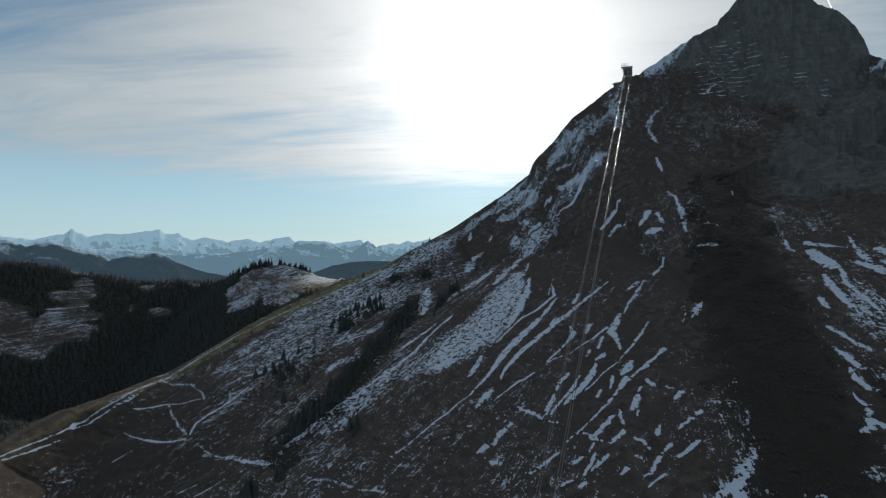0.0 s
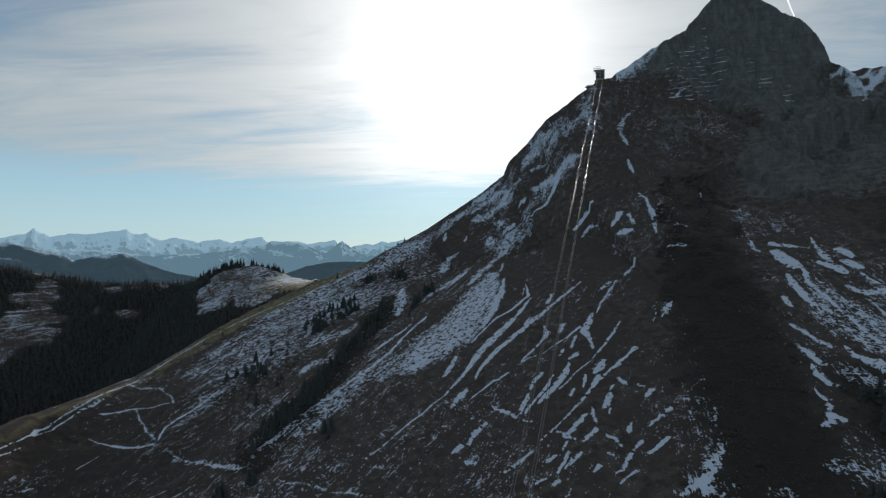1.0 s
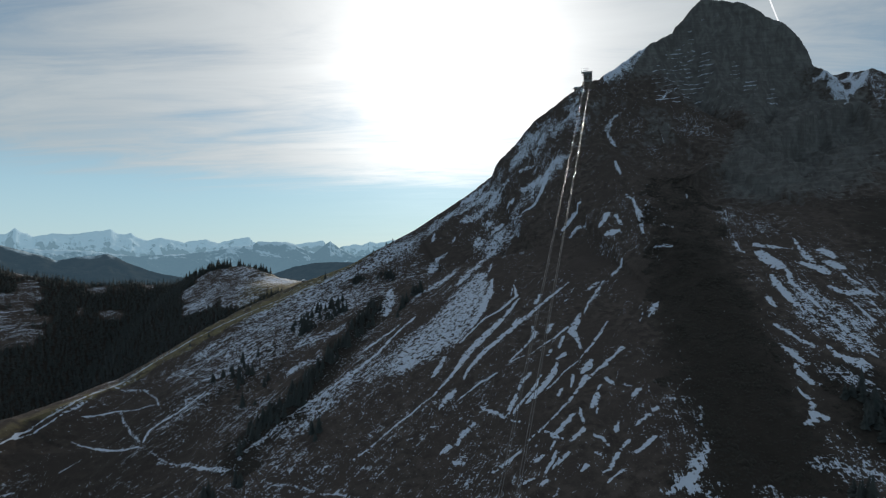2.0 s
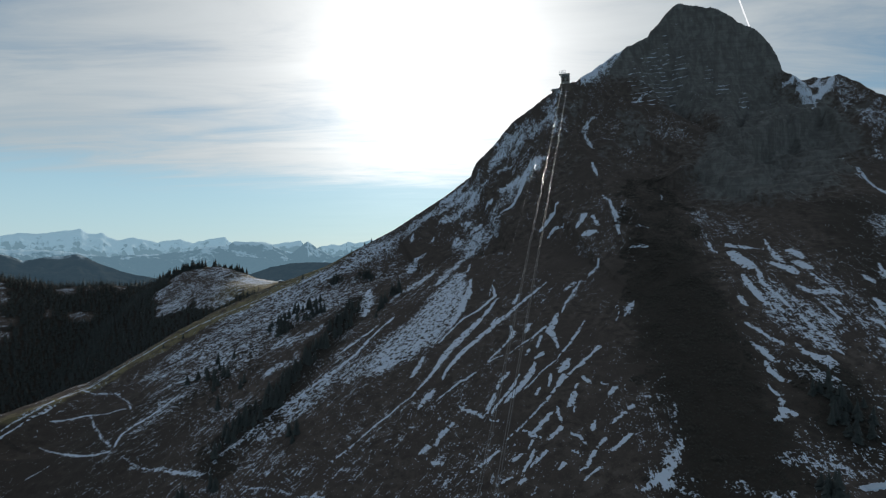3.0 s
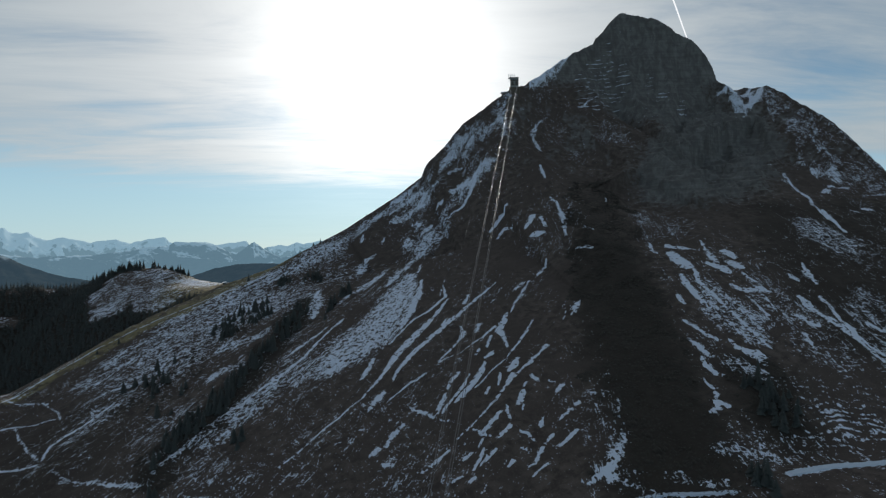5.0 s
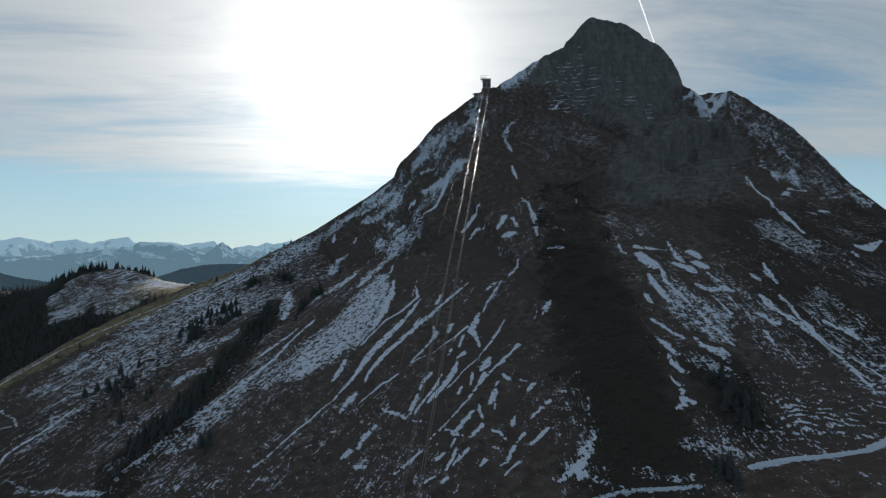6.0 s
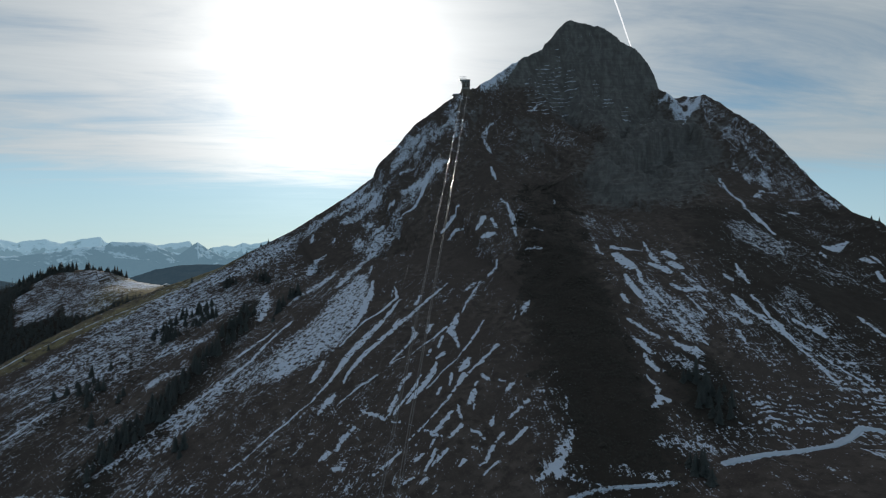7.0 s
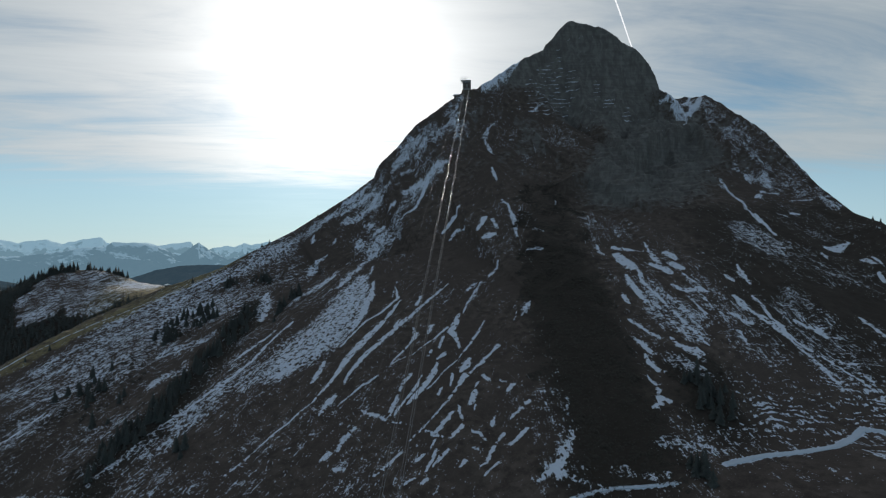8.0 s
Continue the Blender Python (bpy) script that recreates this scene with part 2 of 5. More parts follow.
def slope_material(name, seed, step_freq=2.0):
    """Dry winter grass, scree and rock with thin broken snow. The mesh tells where snow lies, where it is rock, and the way down."""
    m, n = material(name)
    place = n.vec("ADD", n.add("ShaderNodeTexCoord").outputs["Object"], (seed * 31.0, seed * 17.0, 0.0))
    _, _, z = n.split(place)
    lie = value_of(n, "lie").outputs["Vector"]
    snow_bias, rock, steps = value_of(n, "snow").outputs["Fac"], value_of(n, "rock").outputs["Fac"], value_of(n, "steps").outputs["Fac"]
    coarse, mid, fine = n.noise(place, 0.02, 5.0), n.noise(place, 0.11, 5.0, 0.6), n.noise(place, 0.6, 5.0, 0.7)
    la, lb, _ = n.split(lie)
    drawn = n.noise(n.joined(n.math("MULTIPLY", la, 0.16), n.math("MULTIPLY", lb, 0.028), seed), 1.0, 5.0, 0.6, 0.4)
    grass = n.mix(n.smooth(mid, 0.35, 0.65), (0.056, 0.043, 0.037), (0.110, 0.087, 0.074))
    grass = n.mix(n.smooth(coarse, 0.4, 0.62), grass, (0.074, 0.057, 0.049))
    grass = n.mix(n.math("MULTIPLY", n.smooth(fine, 0.5, 0.72), 0.5), grass, (0.150, 0.122, 0.102))
    pale = value_of(n, "pale").outputs["Fac"]
    grass = n.mix(n.math("MULTIPLY", pale, n.smooth(mid, 0.3, 0.6)), grass, (0.20, 0.165, 0.085))
    # a darker brown where the mesh asks for it
    grass = n.mix(n.math("MULTIPLY", value_of(n, "dark_ground").outputs["Fac"], 0.9), grass, n.mix(mid, (0.023, 0.019, 0.015), (0.043, 0.035, 0.028)))
    sx, sy, sz = n.split(place)
    crack = n.noise(n.joined(n.math("MULTIPLY", sx, 0.07), n.math("MULTIPLY", sy, 0.07), n.math("MULTIPLY", sz, 0.035)), 1.0, 6.0, 0.55, 0.8)
    bed = n.noise(n.joined(n.math("MULTIPLY", sx, 0.01), n.math("MULTIPLY", sy, 0.01), n.math("MULTIPLY", sz, 0.22)), 1.0, 5.0, 0.6, 0.3)
    stone = n.mix(n.smooth(crack, 0.3, 0.7), (0.10, 0.094, 0.089), (0.175, 0.167, 0.157))
    streaked = n.noise(n.joined(n.math("MULTIPLY", sx, 0.09), n.math("MULTIPLY", sy, 0.09), n.math("MULTIPLY", sz, 0.012)), 1.0, 5.0, 0.6, 0.3)
    stone = n.mix(n.math("MULTIPLY", n.smooth(streaked, 0.45, 0.65), 0.6), stone, (0.095, 0.088, 0.08))
    stone = n.mix(n.math("MULTIPLY", n.smooth(bed, 0.44, 0.60), 0.25), stone, (0.07, 0.062, 0.054))
    ground = n.mix(n.smooth(n.math("ADD", rock, n.math("MULTIPLY", n.math("SUBTRACT", mid, 0.5), 1.6)), 0.3, 0.8), grass, stone)
    # little cattle steps along the slope catch the snow in lines
    wave = n.math("SINE", n.math("MULTIPLY", n.math("ADD", z, n.math("MULTIPLY", n.math("SUBTRACT", n.noise(place, 0.045, 4.0), 0.5), 13.0)), step_freq))
    tuft = n.add("ShaderNodeTexVoronoi")
    n.feed(tuft.inputs["Vector"], n.vec("ADD", place, n.joined(n.math("MULTIPLY", mid, 4.0), n.math("MULTIPLY", fine, 3.0), 0.0)))
    tuft.inputs["Scale"].default_value = 0.19
    tufts = n.smooth(tuft.outputs["Distance"], 0.05, 0.5, 1.0, 0.0)
    threads = n.noise(n.joined(n.math("MULTIPLY", la, 0.75), n.math("MULTIPLY", lb, 0.14), seed + 5.0), 1.0, 4.0, 0.6, 0.5)
    level = n.math("ADD", snow_bias, n.math("MULTIPLY", n.math("SUBTRACT", fine, 0.5), 2.1))
    level = n.math("ADD", level, n.math("MULTIPLY", n.math("SUBTRACT", mid, 0.5), 0.8))
    level = n.math("ADD", level, n.math("MULTIPLY", n.math("SUBTRACT", drawn, 0.5), n.math("SUBTRACT", 1.0, n.math("MULTIPLY", steps, 0.4))))
    level = n.math("ADD", level, n.math("MULTIPLY", n.math("SUBTRACT", threads, 0.5), n.math("SUBTRACT", 1.4, n.math("MULTIPLY", steps, 0.7))))
    level = n.math("SUBTRACT", level, n.math("MULTIPLY", n.math("SUBTRACT", tufts, 0.22), n.smooth(z, 380.0, 200.0, 0.15, 0.8)))
    level = n.math("ADD", level, n.math("MULTIPLY", n.math("MULTIPLY", wave, n.math("MULTIPLY", steps, n.smooth(drawn, 0.35, 0.6))), 0.62))
    nz = n.split(n.add("ShaderNodeNewGeometry").outputs["Normal"])[2]
    level = n.math("SUBTRACT", level, n.math("MULTIPLY", n.math("MULTIPLY", n.smooth(nz, 0.75, 0.35), rock), 0.4))
    level = n.math("ADD", level, n.math("MULTIPLY", n.math("MULTIPLY", n.smooth(nz, 0.62, 0.9), rock), 0.22))
    # thin lines of snow on the ledges between the beds
    bed_at, shelf_snow = value_of(n, "bed").outputs["Fac"], value_of(n, "shelf").outputs["Fac"]
    off = n.math("ABSOLUTE", n.math("SUBTRACT", n.math("FRACT", n.math("ADD", bed_at, n.math("ADD", n.math("MULTIPLY", fine, 0.2), n.math("ADD", n.math("MULTIPLY", coarse, 1.6), n.math("MULTIPLY", mid, 0.4))))), 0.5))
    ragged = n.noise(n.joined(n.math("MULTIPLY", sx, 0.032), n.math("MULTIPLY", sy, 0.032), n.math("MULTIPLY", bed_at, 1.1)), 1.0, 6.0, 0.66, 0.4)
    ledge = n.math("MULTIPLY", n.smooth(n.math("SUBTRACT", off, n.math("MULTIPLY", n.math("SUBTRACT", ragged, 0.55), 0.45)), 0.02, 0.12, 1.0, 0.0), n.smooth(n.math("ADD", ragged, n.math("MULTIPLY", n.math("SUBTRACT", shelf_snow, 1.0), 0.5)), 0.41, 0.52))
    level = n.math("MAXIMUM", n.math("SUBTRACT", level, n.math("MULTIPLY", rock, 0.12)), n.math("MULTIPLY", ledge, 0.9))
    snow = n.smooth(level, 0.50, 0.58)
    white = n.mix(fine, (0.53, 0.58, 0.68), (0.68, 0.73, 0.82))
    colour = n.mix(snow, ground, white)
    bump = n.math("ADD", n.math("MULTIPLY", mid, 1.2), n.math("ADD", n.math("MULTIPLY", fine, 0.5), n.math("MULTIPLY", n.math("MULTIPLY", crack, rock), 0.9)))
    bump = n.math("ADD", bump, n.math("MULTIPLY", snow, 0.15))
    finish(n, colour, n.math("SUBTRACT", 0.95, n.math("MULTIPLY", snow, 0.35)), bump, 0.8, 0.6, spec=0.2)
    return m


def plain(name, a, b, scale, rough=0.8, metal=0.0, strength=0.3, distance=0.05):
    m, n = material(name)
    place = n.add("ShaderNodeTexCoord").outputs["Object"]
    big, small = n.noise(place, scale, 4.0), n.noise(place, scale * 7, 4.0, 0.6)
    colour = n.mix(n.math("ADD", n.math("MULTIPLY", big, 0.6), n.math("MULTIPLY", small, 0.4)), a, b)
    finish(n, colour, rough, small, strength, distance, metal)
    return m


SLOPE = slope_material("alpine_slope", 1.0)
HILLSIDE = slope_material("pasture_hill", 2.0, 0.75)
MEADOW = slope_material("valley_ground", 3.0)
NEEDLES = plain("spruce_needles", (0.038, 0.044, 0.042), (0.076, 0.083, 0.076), 0.6)
BARK = plain("spruce_bark", (0.05, 0.04, 0.03), (0.12, 0.10, 0.08), 3.0)
CONCRETE = plain("weathered_concrete", (0.20, 0.19, 0.18), (0.34, 0.33, 0.31), 0.3)
CLADDING = plain("dark_wood_cladding", (0.07, 0.055, 0.045), (0.16, 0.13, 0.10), 0.5)
METAL = plain("galvanised_steel", (0.35, 0.35, 0.36), (0.55, 0.55, 0.56), 1.5, 0.35, 0.9)
ROPE = plain("steel_rope", (0.15, 0.15, 0.155), (0.20, 0.20, 0.205), 2.0, 0.2, 1.0, 0.0)

SHRUB = plain("dwarf_pine", (0.024, 0.020, 0.016), (0.048, 0.040, 0.031), 0.5)
ROAD = plain("packed_snow_road", (0.40, 0.47, 0.56), (0.62, 0.69, 0.78), 0.12, 0.7)
SNOW = plain("roof_snow", (0.74, 0.77, 0.82), (0.86, 0.87, 0.88), 0.7, 0.6)
DARK = plain("dark_opening", (0.015, 0.015, 0.016), (0.03, 0.03, 0.03), 0.7)
GLASS = plain("window_glass", (0.02, 0.025, 0.03), (0.05, 0.055, 0.06), 0.4, 0.08)
# the trail's sunlit white is put in as emission
VAPOUR_GLOW = bpy.data.materials.new("vapour")
VAPOUR_GLOW.use_nodes = True
n = Nodes(VAPOUR_GLOW.node_tree)
e = n.add("ShaderNodeEmission")
e.inputs[0].default_value = (0.95, 0.97, 1.0, 1)
n.link(e.outputs[0], n.add("ShaderNodeOutputMaterial").inputs[0])


def range_material(name, haze_glow, depth, snow_from, snow_to, rock_dark, rock_light):
    """A far range: its own rock and snow, with the haze in front of it mixed in as emission."""
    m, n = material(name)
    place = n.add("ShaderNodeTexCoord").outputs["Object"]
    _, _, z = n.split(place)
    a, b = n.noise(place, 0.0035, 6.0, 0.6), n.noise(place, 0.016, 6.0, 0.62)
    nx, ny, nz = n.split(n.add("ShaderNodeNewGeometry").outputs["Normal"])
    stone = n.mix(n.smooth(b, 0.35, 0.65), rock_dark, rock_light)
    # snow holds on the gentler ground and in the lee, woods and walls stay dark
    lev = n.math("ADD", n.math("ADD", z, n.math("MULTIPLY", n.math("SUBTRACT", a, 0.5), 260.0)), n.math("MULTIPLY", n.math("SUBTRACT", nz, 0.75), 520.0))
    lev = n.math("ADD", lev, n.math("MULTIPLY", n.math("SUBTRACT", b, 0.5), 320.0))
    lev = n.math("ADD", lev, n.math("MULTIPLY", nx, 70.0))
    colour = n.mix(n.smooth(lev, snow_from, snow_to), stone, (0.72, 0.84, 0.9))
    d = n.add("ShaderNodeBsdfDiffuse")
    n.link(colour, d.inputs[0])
    # aerial haze is painted on as an even bluish glow
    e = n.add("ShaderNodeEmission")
    n.feed(e.inputs[0], haze_glow)
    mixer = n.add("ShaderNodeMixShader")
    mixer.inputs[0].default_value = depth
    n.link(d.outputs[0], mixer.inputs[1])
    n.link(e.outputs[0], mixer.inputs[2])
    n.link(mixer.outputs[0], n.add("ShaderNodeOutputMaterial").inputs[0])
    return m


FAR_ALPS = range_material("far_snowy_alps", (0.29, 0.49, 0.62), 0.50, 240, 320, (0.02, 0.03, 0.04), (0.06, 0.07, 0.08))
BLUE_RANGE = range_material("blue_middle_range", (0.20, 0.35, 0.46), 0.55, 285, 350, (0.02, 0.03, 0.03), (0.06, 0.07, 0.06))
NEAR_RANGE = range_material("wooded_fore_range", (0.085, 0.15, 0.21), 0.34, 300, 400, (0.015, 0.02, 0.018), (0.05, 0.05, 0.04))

# ---- where the snow lies ----
def shaped(line):
    """The line with a middle put in, and how broad the snow is at each of its points: it runs out thin at both ends."""
    if len(line) == 2:
        (ax, ay), (bx, by) = line
        line = ((ax, ay), (ax * 0.55 + bx * 0.45, ay * 0.55 + by * 0.45), (bx, by))
    return [(p, 0.45 if k in (0, len(line) - 1) else 1.0) for k, p in enumerate(line)]


def snow_cover(x, y, z, cliff):
    """How much snow lies at each place, how far it follows the cattle steps, and where the grass is long and pale."""
    cols, rows = x[0], y[:, 0]
    level = 0.30 * octaves(x, y, 100, 4, 61) + 0.09 * step(-z, 60, 180) - 0.13 * step(-x, 200, 330) + 0.07 * step(z, 150, 300)
    crest, side, _ = along(x, y, WEST)
    level -= 0.11 * step(x, 280, 380) * step(-z, 40, 100)
    level -= 0.10 * step(x, 50, 110) * (1 - step(x, 260, 320)) * step(y, 370, 420) * (1 - step(y, 640, 720))
    level += 0.08 * step(x, 250, 330) * (1 - step(x, 520, 600)) * step(y, 600, 680) * (1 - cliff)
    level += 0.07 * step(x, 40, 120) * (1 - step(x, 300, 380)) * step(y, 860, 930)
    level += 0.30 * step(-x, -120, 60) * step(x, -330, -230) * (1 - step(crest, 110, 200)) * (side < 0)
    steps = 0.1 + 0.75 * step(x, 300, 400) * step(-z, 92, 135)
    wander_x, wander_y = 7 * octaves(x, y, 30, 5, 81, 0.68), 7 * octaves(x, y, 30, 5, 91, 0.68)
    patchy = np.clip(0.82 + 0.75 * octaves(x, y, 22, 4, 101, 0.6), 0.45, 1.1)

    scraps = np.zeros_like(x)

    nibble = 1.3 * octaves(x, y, 7, 3, 111, 0.6)

    def window(xs, ys, reach):
        return (slice(*np.searchsorted(rows, (min(ys) - reach, max(ys) + reach))), slice(*np.searchsorted(cols, (min(xs) - reach, max(xs) + reach))))

    def strip(line, much):
        """A drift with its own breadth at each point of the plan and a clean edge."""
        cut = window([q[0] for q in line], [q[1] for q in line], 3 + 0.6 * max(q[2] for q in line))
        away, _, (broad,) = along(x[cut], y[cut], line)
        edge = away + nibble[cut] * np.clip(broad / 4, 0.15, 1.8) - 0.5 * broad
        inside = 1 - step(edge, -0.9 - 0.16 * broad, 1.3 + 0.10 * broad + 0.2 * broad * (much < 0.8))
        deep = min(much, 0.95) * (0.78 + 0.22 * patchy[cut]) if much > 0.8 else much
        level[cut] = np.maximum(level[cut], level[cut] + (deep - level[cut]) * inside)

    def lay(line, width, much):
        """Snow (or, below nothing, bare ground) along a line on the plan."""
        xs, ys = [p[0] for p in line], [p[1] for p in line]
        reach = width * 0.5 + 14
        cut = window(xs, ys, reach)
        if x[cut].size == 0:
            return
        bend = 0.0 if much > 1.05 else min(1.0, width / 12)
        line = tuple((q[0], q[1], taper) for q, taper in shaped(line))
        away, _, (taper,) = along(x[cut] + bend * wander_x[cut], y[cut] + bend * wander_y[cut], line)
        if much < 0:
            level[cut] -= 0.35 * (1 - step(away, width * 0.3, width * 0.62))
            return
        if 0.6 < much < 1.05:
            away = away / np.maximum(taper, 0.25)
        # deepest along the middle, thinning out to the edge
        half = width * 0.44
        if much > 1.05:
            inside = 1 - step(away, half * 0.85, half + 1.2)
        elif width < 3.4:
            inside = 1 - step(away, half * 0.2, half + 1.0)
        elif much < 0.7:
            inside = 1 - step(away, half * 0.45, half * 1.3)
        else:
            inside = 1 - step(away, half * 0.1, half * 1.9 + 0.8)
        if 0.7 <= much < 1.05 and width >= 3.4:
            scraps[cut] = np.maximum(scraps[cut], 0.10 * (1 - step(away, half, half * 3 + 7)))
        if much < 1:
            inside = inside * patchy[cut]
        level[cut] = np.maximum(level[cut], level[cut] + (much - level[cut]) * inside)

    # dark ribs and hollows where no snow holds
    lay(((443, 822), (363, 642), (317, 521), (281, 416), (252, 351)), 71.5, -1)
    lay(((339, 372), (335, 348)), 28.7, -1)
    lay(((198, 878), (255, 725)), 53.0, -1)
    lay(((35, 961), (89, 910)), 29.8, -1)
    lay(((294, 673), (297, 579)), 44.0, -1)
    lay(((578, 462), (612, 436)), 55.3, -1)
    # west face
    lay(((67, 926), (48, 919), (32, 858)), 13.4, 0.72)
    lay(((80, 837), (59, 817), (38, 805), (17, 788)), 10.3, 0.75)
    lay(((-22, 833), (-28, 790), (-31, 762)), 18.5, 1)
    lay(((181, 940), (152, 918), (122, 842), (91, 802), (76, 774)), 11.0, 0.72)
    lay(((252, 667), (230, 637), (206, 606)), 5.0, 0.95)
    lay(((286, 694), (267, 677)), 4.7, 0.9)
    lay(((227, 655), (248, 670)), 7.5, 0.6)
    lay(((131, 818), (123, 792)), 3.5, 0.8)
    lay(((152, 738), (137, 696)), 2.3, 0.8)
    lay(((131, 939), (119, 925)), 8.0, 0.75)
    lay(((88, 958), (82, 946)), 5.1, 0.7)
    lay(((51, 980), (45, 963)), 6.2, 0.7)
    lay(((159, 962), (143, 955)), 6.2, 0.7)
    lay(((114, 761), (100, 720), (81, 686)), 4.6, 0.9)
    lay(((9, 486), (-1, 484)), 1.5, 0.7)
    lay(((21, 496), (29, 494)), 3.2, 0.7)
    strip(((145, 682, 2.6), (122, 655, 6.8), (105, 638, 8.2), (86, 616, 9.5), (66, 592, 9.2), (52, 569, 5), (39, 552, 2.4), (26, 538, 1.6), (12, 526, 1.8), (-2, 518, 2), (-16, 509, 2), (-31, 498, 1.1), (-47, 486, 1)), 1.05)
    strip(((148, 721, 1.5), (144, 692, 4.2), (123, 677, 3.5), (103, 667, 2.6), (83, 647, 2.5), (64, 625, 3)), 1.05)
    strip(((211, 686, 2.7), (189, 670, 3.1), (167, 654, 4.3), (145, 636, 5.8), (125, 618, 6.2), (107, 606, 6.2), (88, 591, 6.1), (74, 574, 5.2), (65, 562, 3.2), (59, 549, 1.4)), 1.05)
    strip(((135, 636, 2.5), (118, 614, 2.1)), 1.05)
    strip(((93, 547, 1.6), (81, 543, 1.3), (66, 534, 1), (53, 524, 1.2)), 1.05)
    strip(((50, 539, 3), (43, 533, 6.3), (35, 522, 3.9), (32, 518, 1.9)), 1.05)
    strip(((146, 611, 2.1), (145, 594, 7), (138, 585, 3.7), (121, 570, 1.9), (110, 559, 1.8)), 1.05)
    strip(((181, 588, 1.8), (161, 572, 2.1), (141, 565, 1.5), (131, 558, 1.5)), 1.05)
    strip(((125, 560, 1.5), (110, 557, 1.2)), 1.05)
    strip(((201, 607, 3.4), (192, 592, 7.2), (182, 578, 8.5), (182, 556, 4.2), (181, 544, 2.3)), 1.05)
    strip(((223, 579, 2.3), (208, 560, 3), (193, 543, 1.8), (173, 526, 1), (156, 516, 1), (141, 501, 1), (132, 495, 1.3)), 1.05)
    strip(((217, 523, 5.1), (206, 516, 1.8), (194, 508, 4.3), (182, 503, 2.1), (167, 492, 3.8), (156, 481, 2.4), (145, 471, 2.5), (133, 462, 2.1), (118, 452, 1.2), (102, 444, 1)), 1.05)
    strip(((152, 532, 3.5), (143, 515, 6.8), (131, 501, 5.2), (119, 492, 6.5), (111, 487, 2.9)), 1.05)
    strip(((134, 521, 1.4), (124, 505, 2.8), (113, 496, 2.5), (103, 486, 2.4), (97, 478, 1.2)), 1.05)
    strip(((124, 528, 2.2), (114, 517, 4.1), (109, 510, 1.9)), 1.05)
    strip(((105, 505, 2.7), (100, 494, 6.3), (93, 481, 2.8)), 1.05)
    strip(((183, 520, 4.5), (177, 513, 9.5), (170, 508, 4)), 1.05)
    strip(((162, 508, 2.2), (157, 497, 3.5), (154, 491, 1.4)), 1.05)
    strip(((145, 491, 2.4), (140, 483, 2.4)), 1.05)
    strip(((171, 500, 4.3), (163, 490, 2.6)), 1.05)
    strip(((178, 480, 3.2), (173, 474, 1.9)), 1.05)
    strip(((171, 468, 5.3), (167, 461, 8), (161, 454, 3.5)), 1.05)
    strip(((165, 451, 2.5), (163, 447, 1.2)), 1.05)
    strip(((185, 486, 3.6), (189, 478, 2.1)), 0.85)
    strip(((198, 473, 2.5), (202, 467, 1.9)), 0.85)
    strip(((205, 459, 4.5), (198, 454, 3.8)), 0.9)
    strip(((152, 459, 2.1), (150, 449, 3.7), (150, 443, 1.6)), 1.05)
    strip(((144, 454, 3.1), (136, 447, 4.7), (129, 442, 4.3), (123, 439, 2.4)), 1.05)
    strip(((118, 447, 1), (124, 439, 2.3), (129, 432, 1.1)), 1.05)
    strip(((148, 434, 4.8), (141, 428, 5.6), (134, 426, 3.3)), 1.05)
    strip(((175, 431, 2.3), (171, 425, 3)), 1.05)
    strip(((199, 427, 3.8), (194, 425, 3.1), (187, 423, 2.9)), 1.05)
    strip(((208, 431, 3.2), (204, 430, 1.8)), 0.9)
    strip(((194, 404, 2.6), (187, 402, 4), (177, 399, 2.5)), 1.05)
    strip(((176, 412, 3.5), (170, 408, 1.9)), 1.05)
    strip(((167, 406, 2.1), (162, 401, 3.9), (158, 396, 4.6), (152, 391, 2.4), (147, 389, 1.2)), 1.05)
    strip(((161, 386, 1.4), (152, 383, 1.5), (147, 379, 1.9)), 0.95)
    strip(((153, 425, 1.9), (158, 420, 1.8), (160, 412, 1.8)), 0.95)
    strip(((147, 408, 1.1), (153, 404, 1)), 0.95)
    strip(((138, 398, 3.4), (132, 394, 1.9)), 1.05)
    strip(((93, 435, 1.6), (84, 428, 3.3), (77, 424, 3.6), (69, 421, 1.5)), 1.05)
    strip(((122, 433, 2.4), (117, 426, 1.8)), 0.95)
    strip(((120, 422, 1.9), (115, 414, 3.4), (107, 404, 2)), 1.05)
    strip(((128, 414, 1.7), (121, 411, 3.6), (114, 407, 1.4)), 1.05)
    strip(((110, 423, 2.5), (103, 419, 2.4)), 0.85)
    strip(((97, 402, 2.7), (89, 400, 1.6)), 0.9)
    strip(((106, 396, 2.3), (101, 393, 1.8)), 0.9)
    strip(((61, 483, 3.5), (55, 477, 4)), 1.05)
    strip(((71, 506, 2.8), (81, 489, 3.7), (88, 477, 1)), 0.95)
    strip(((94, 471, 1.1), (102, 463, 1.1), (109, 458, 1)), 0.95)
    strip(((51, 476, 3.8), (45, 465, 2.3)), 0.75)
    strip(((37, 464, 4.3), (31, 460, 3.1)), 0.75)
    strip(((40, 444, 2.8), (48, 440, 1.7)), 0.8)
    strip(((170, 569, 2.3), (161, 553, 3)), 0.95)
    strip(((163, 542, 4.9), (155, 539, 3.2)), 0.95)
    strip(((152, 553, 4), (147, 546, 2.3)), 0.9)
    strip(((165, 602, 5.8), (158, 588, 3.5)), 0.9)
    strip(((172, 678, 4.4), (162, 660, 4.3)), 0.9)
    strip(((124, 762, 4.3), (113, 721, 8.6), (96, 683, 10.1), (80, 653, 6.2)), 1)
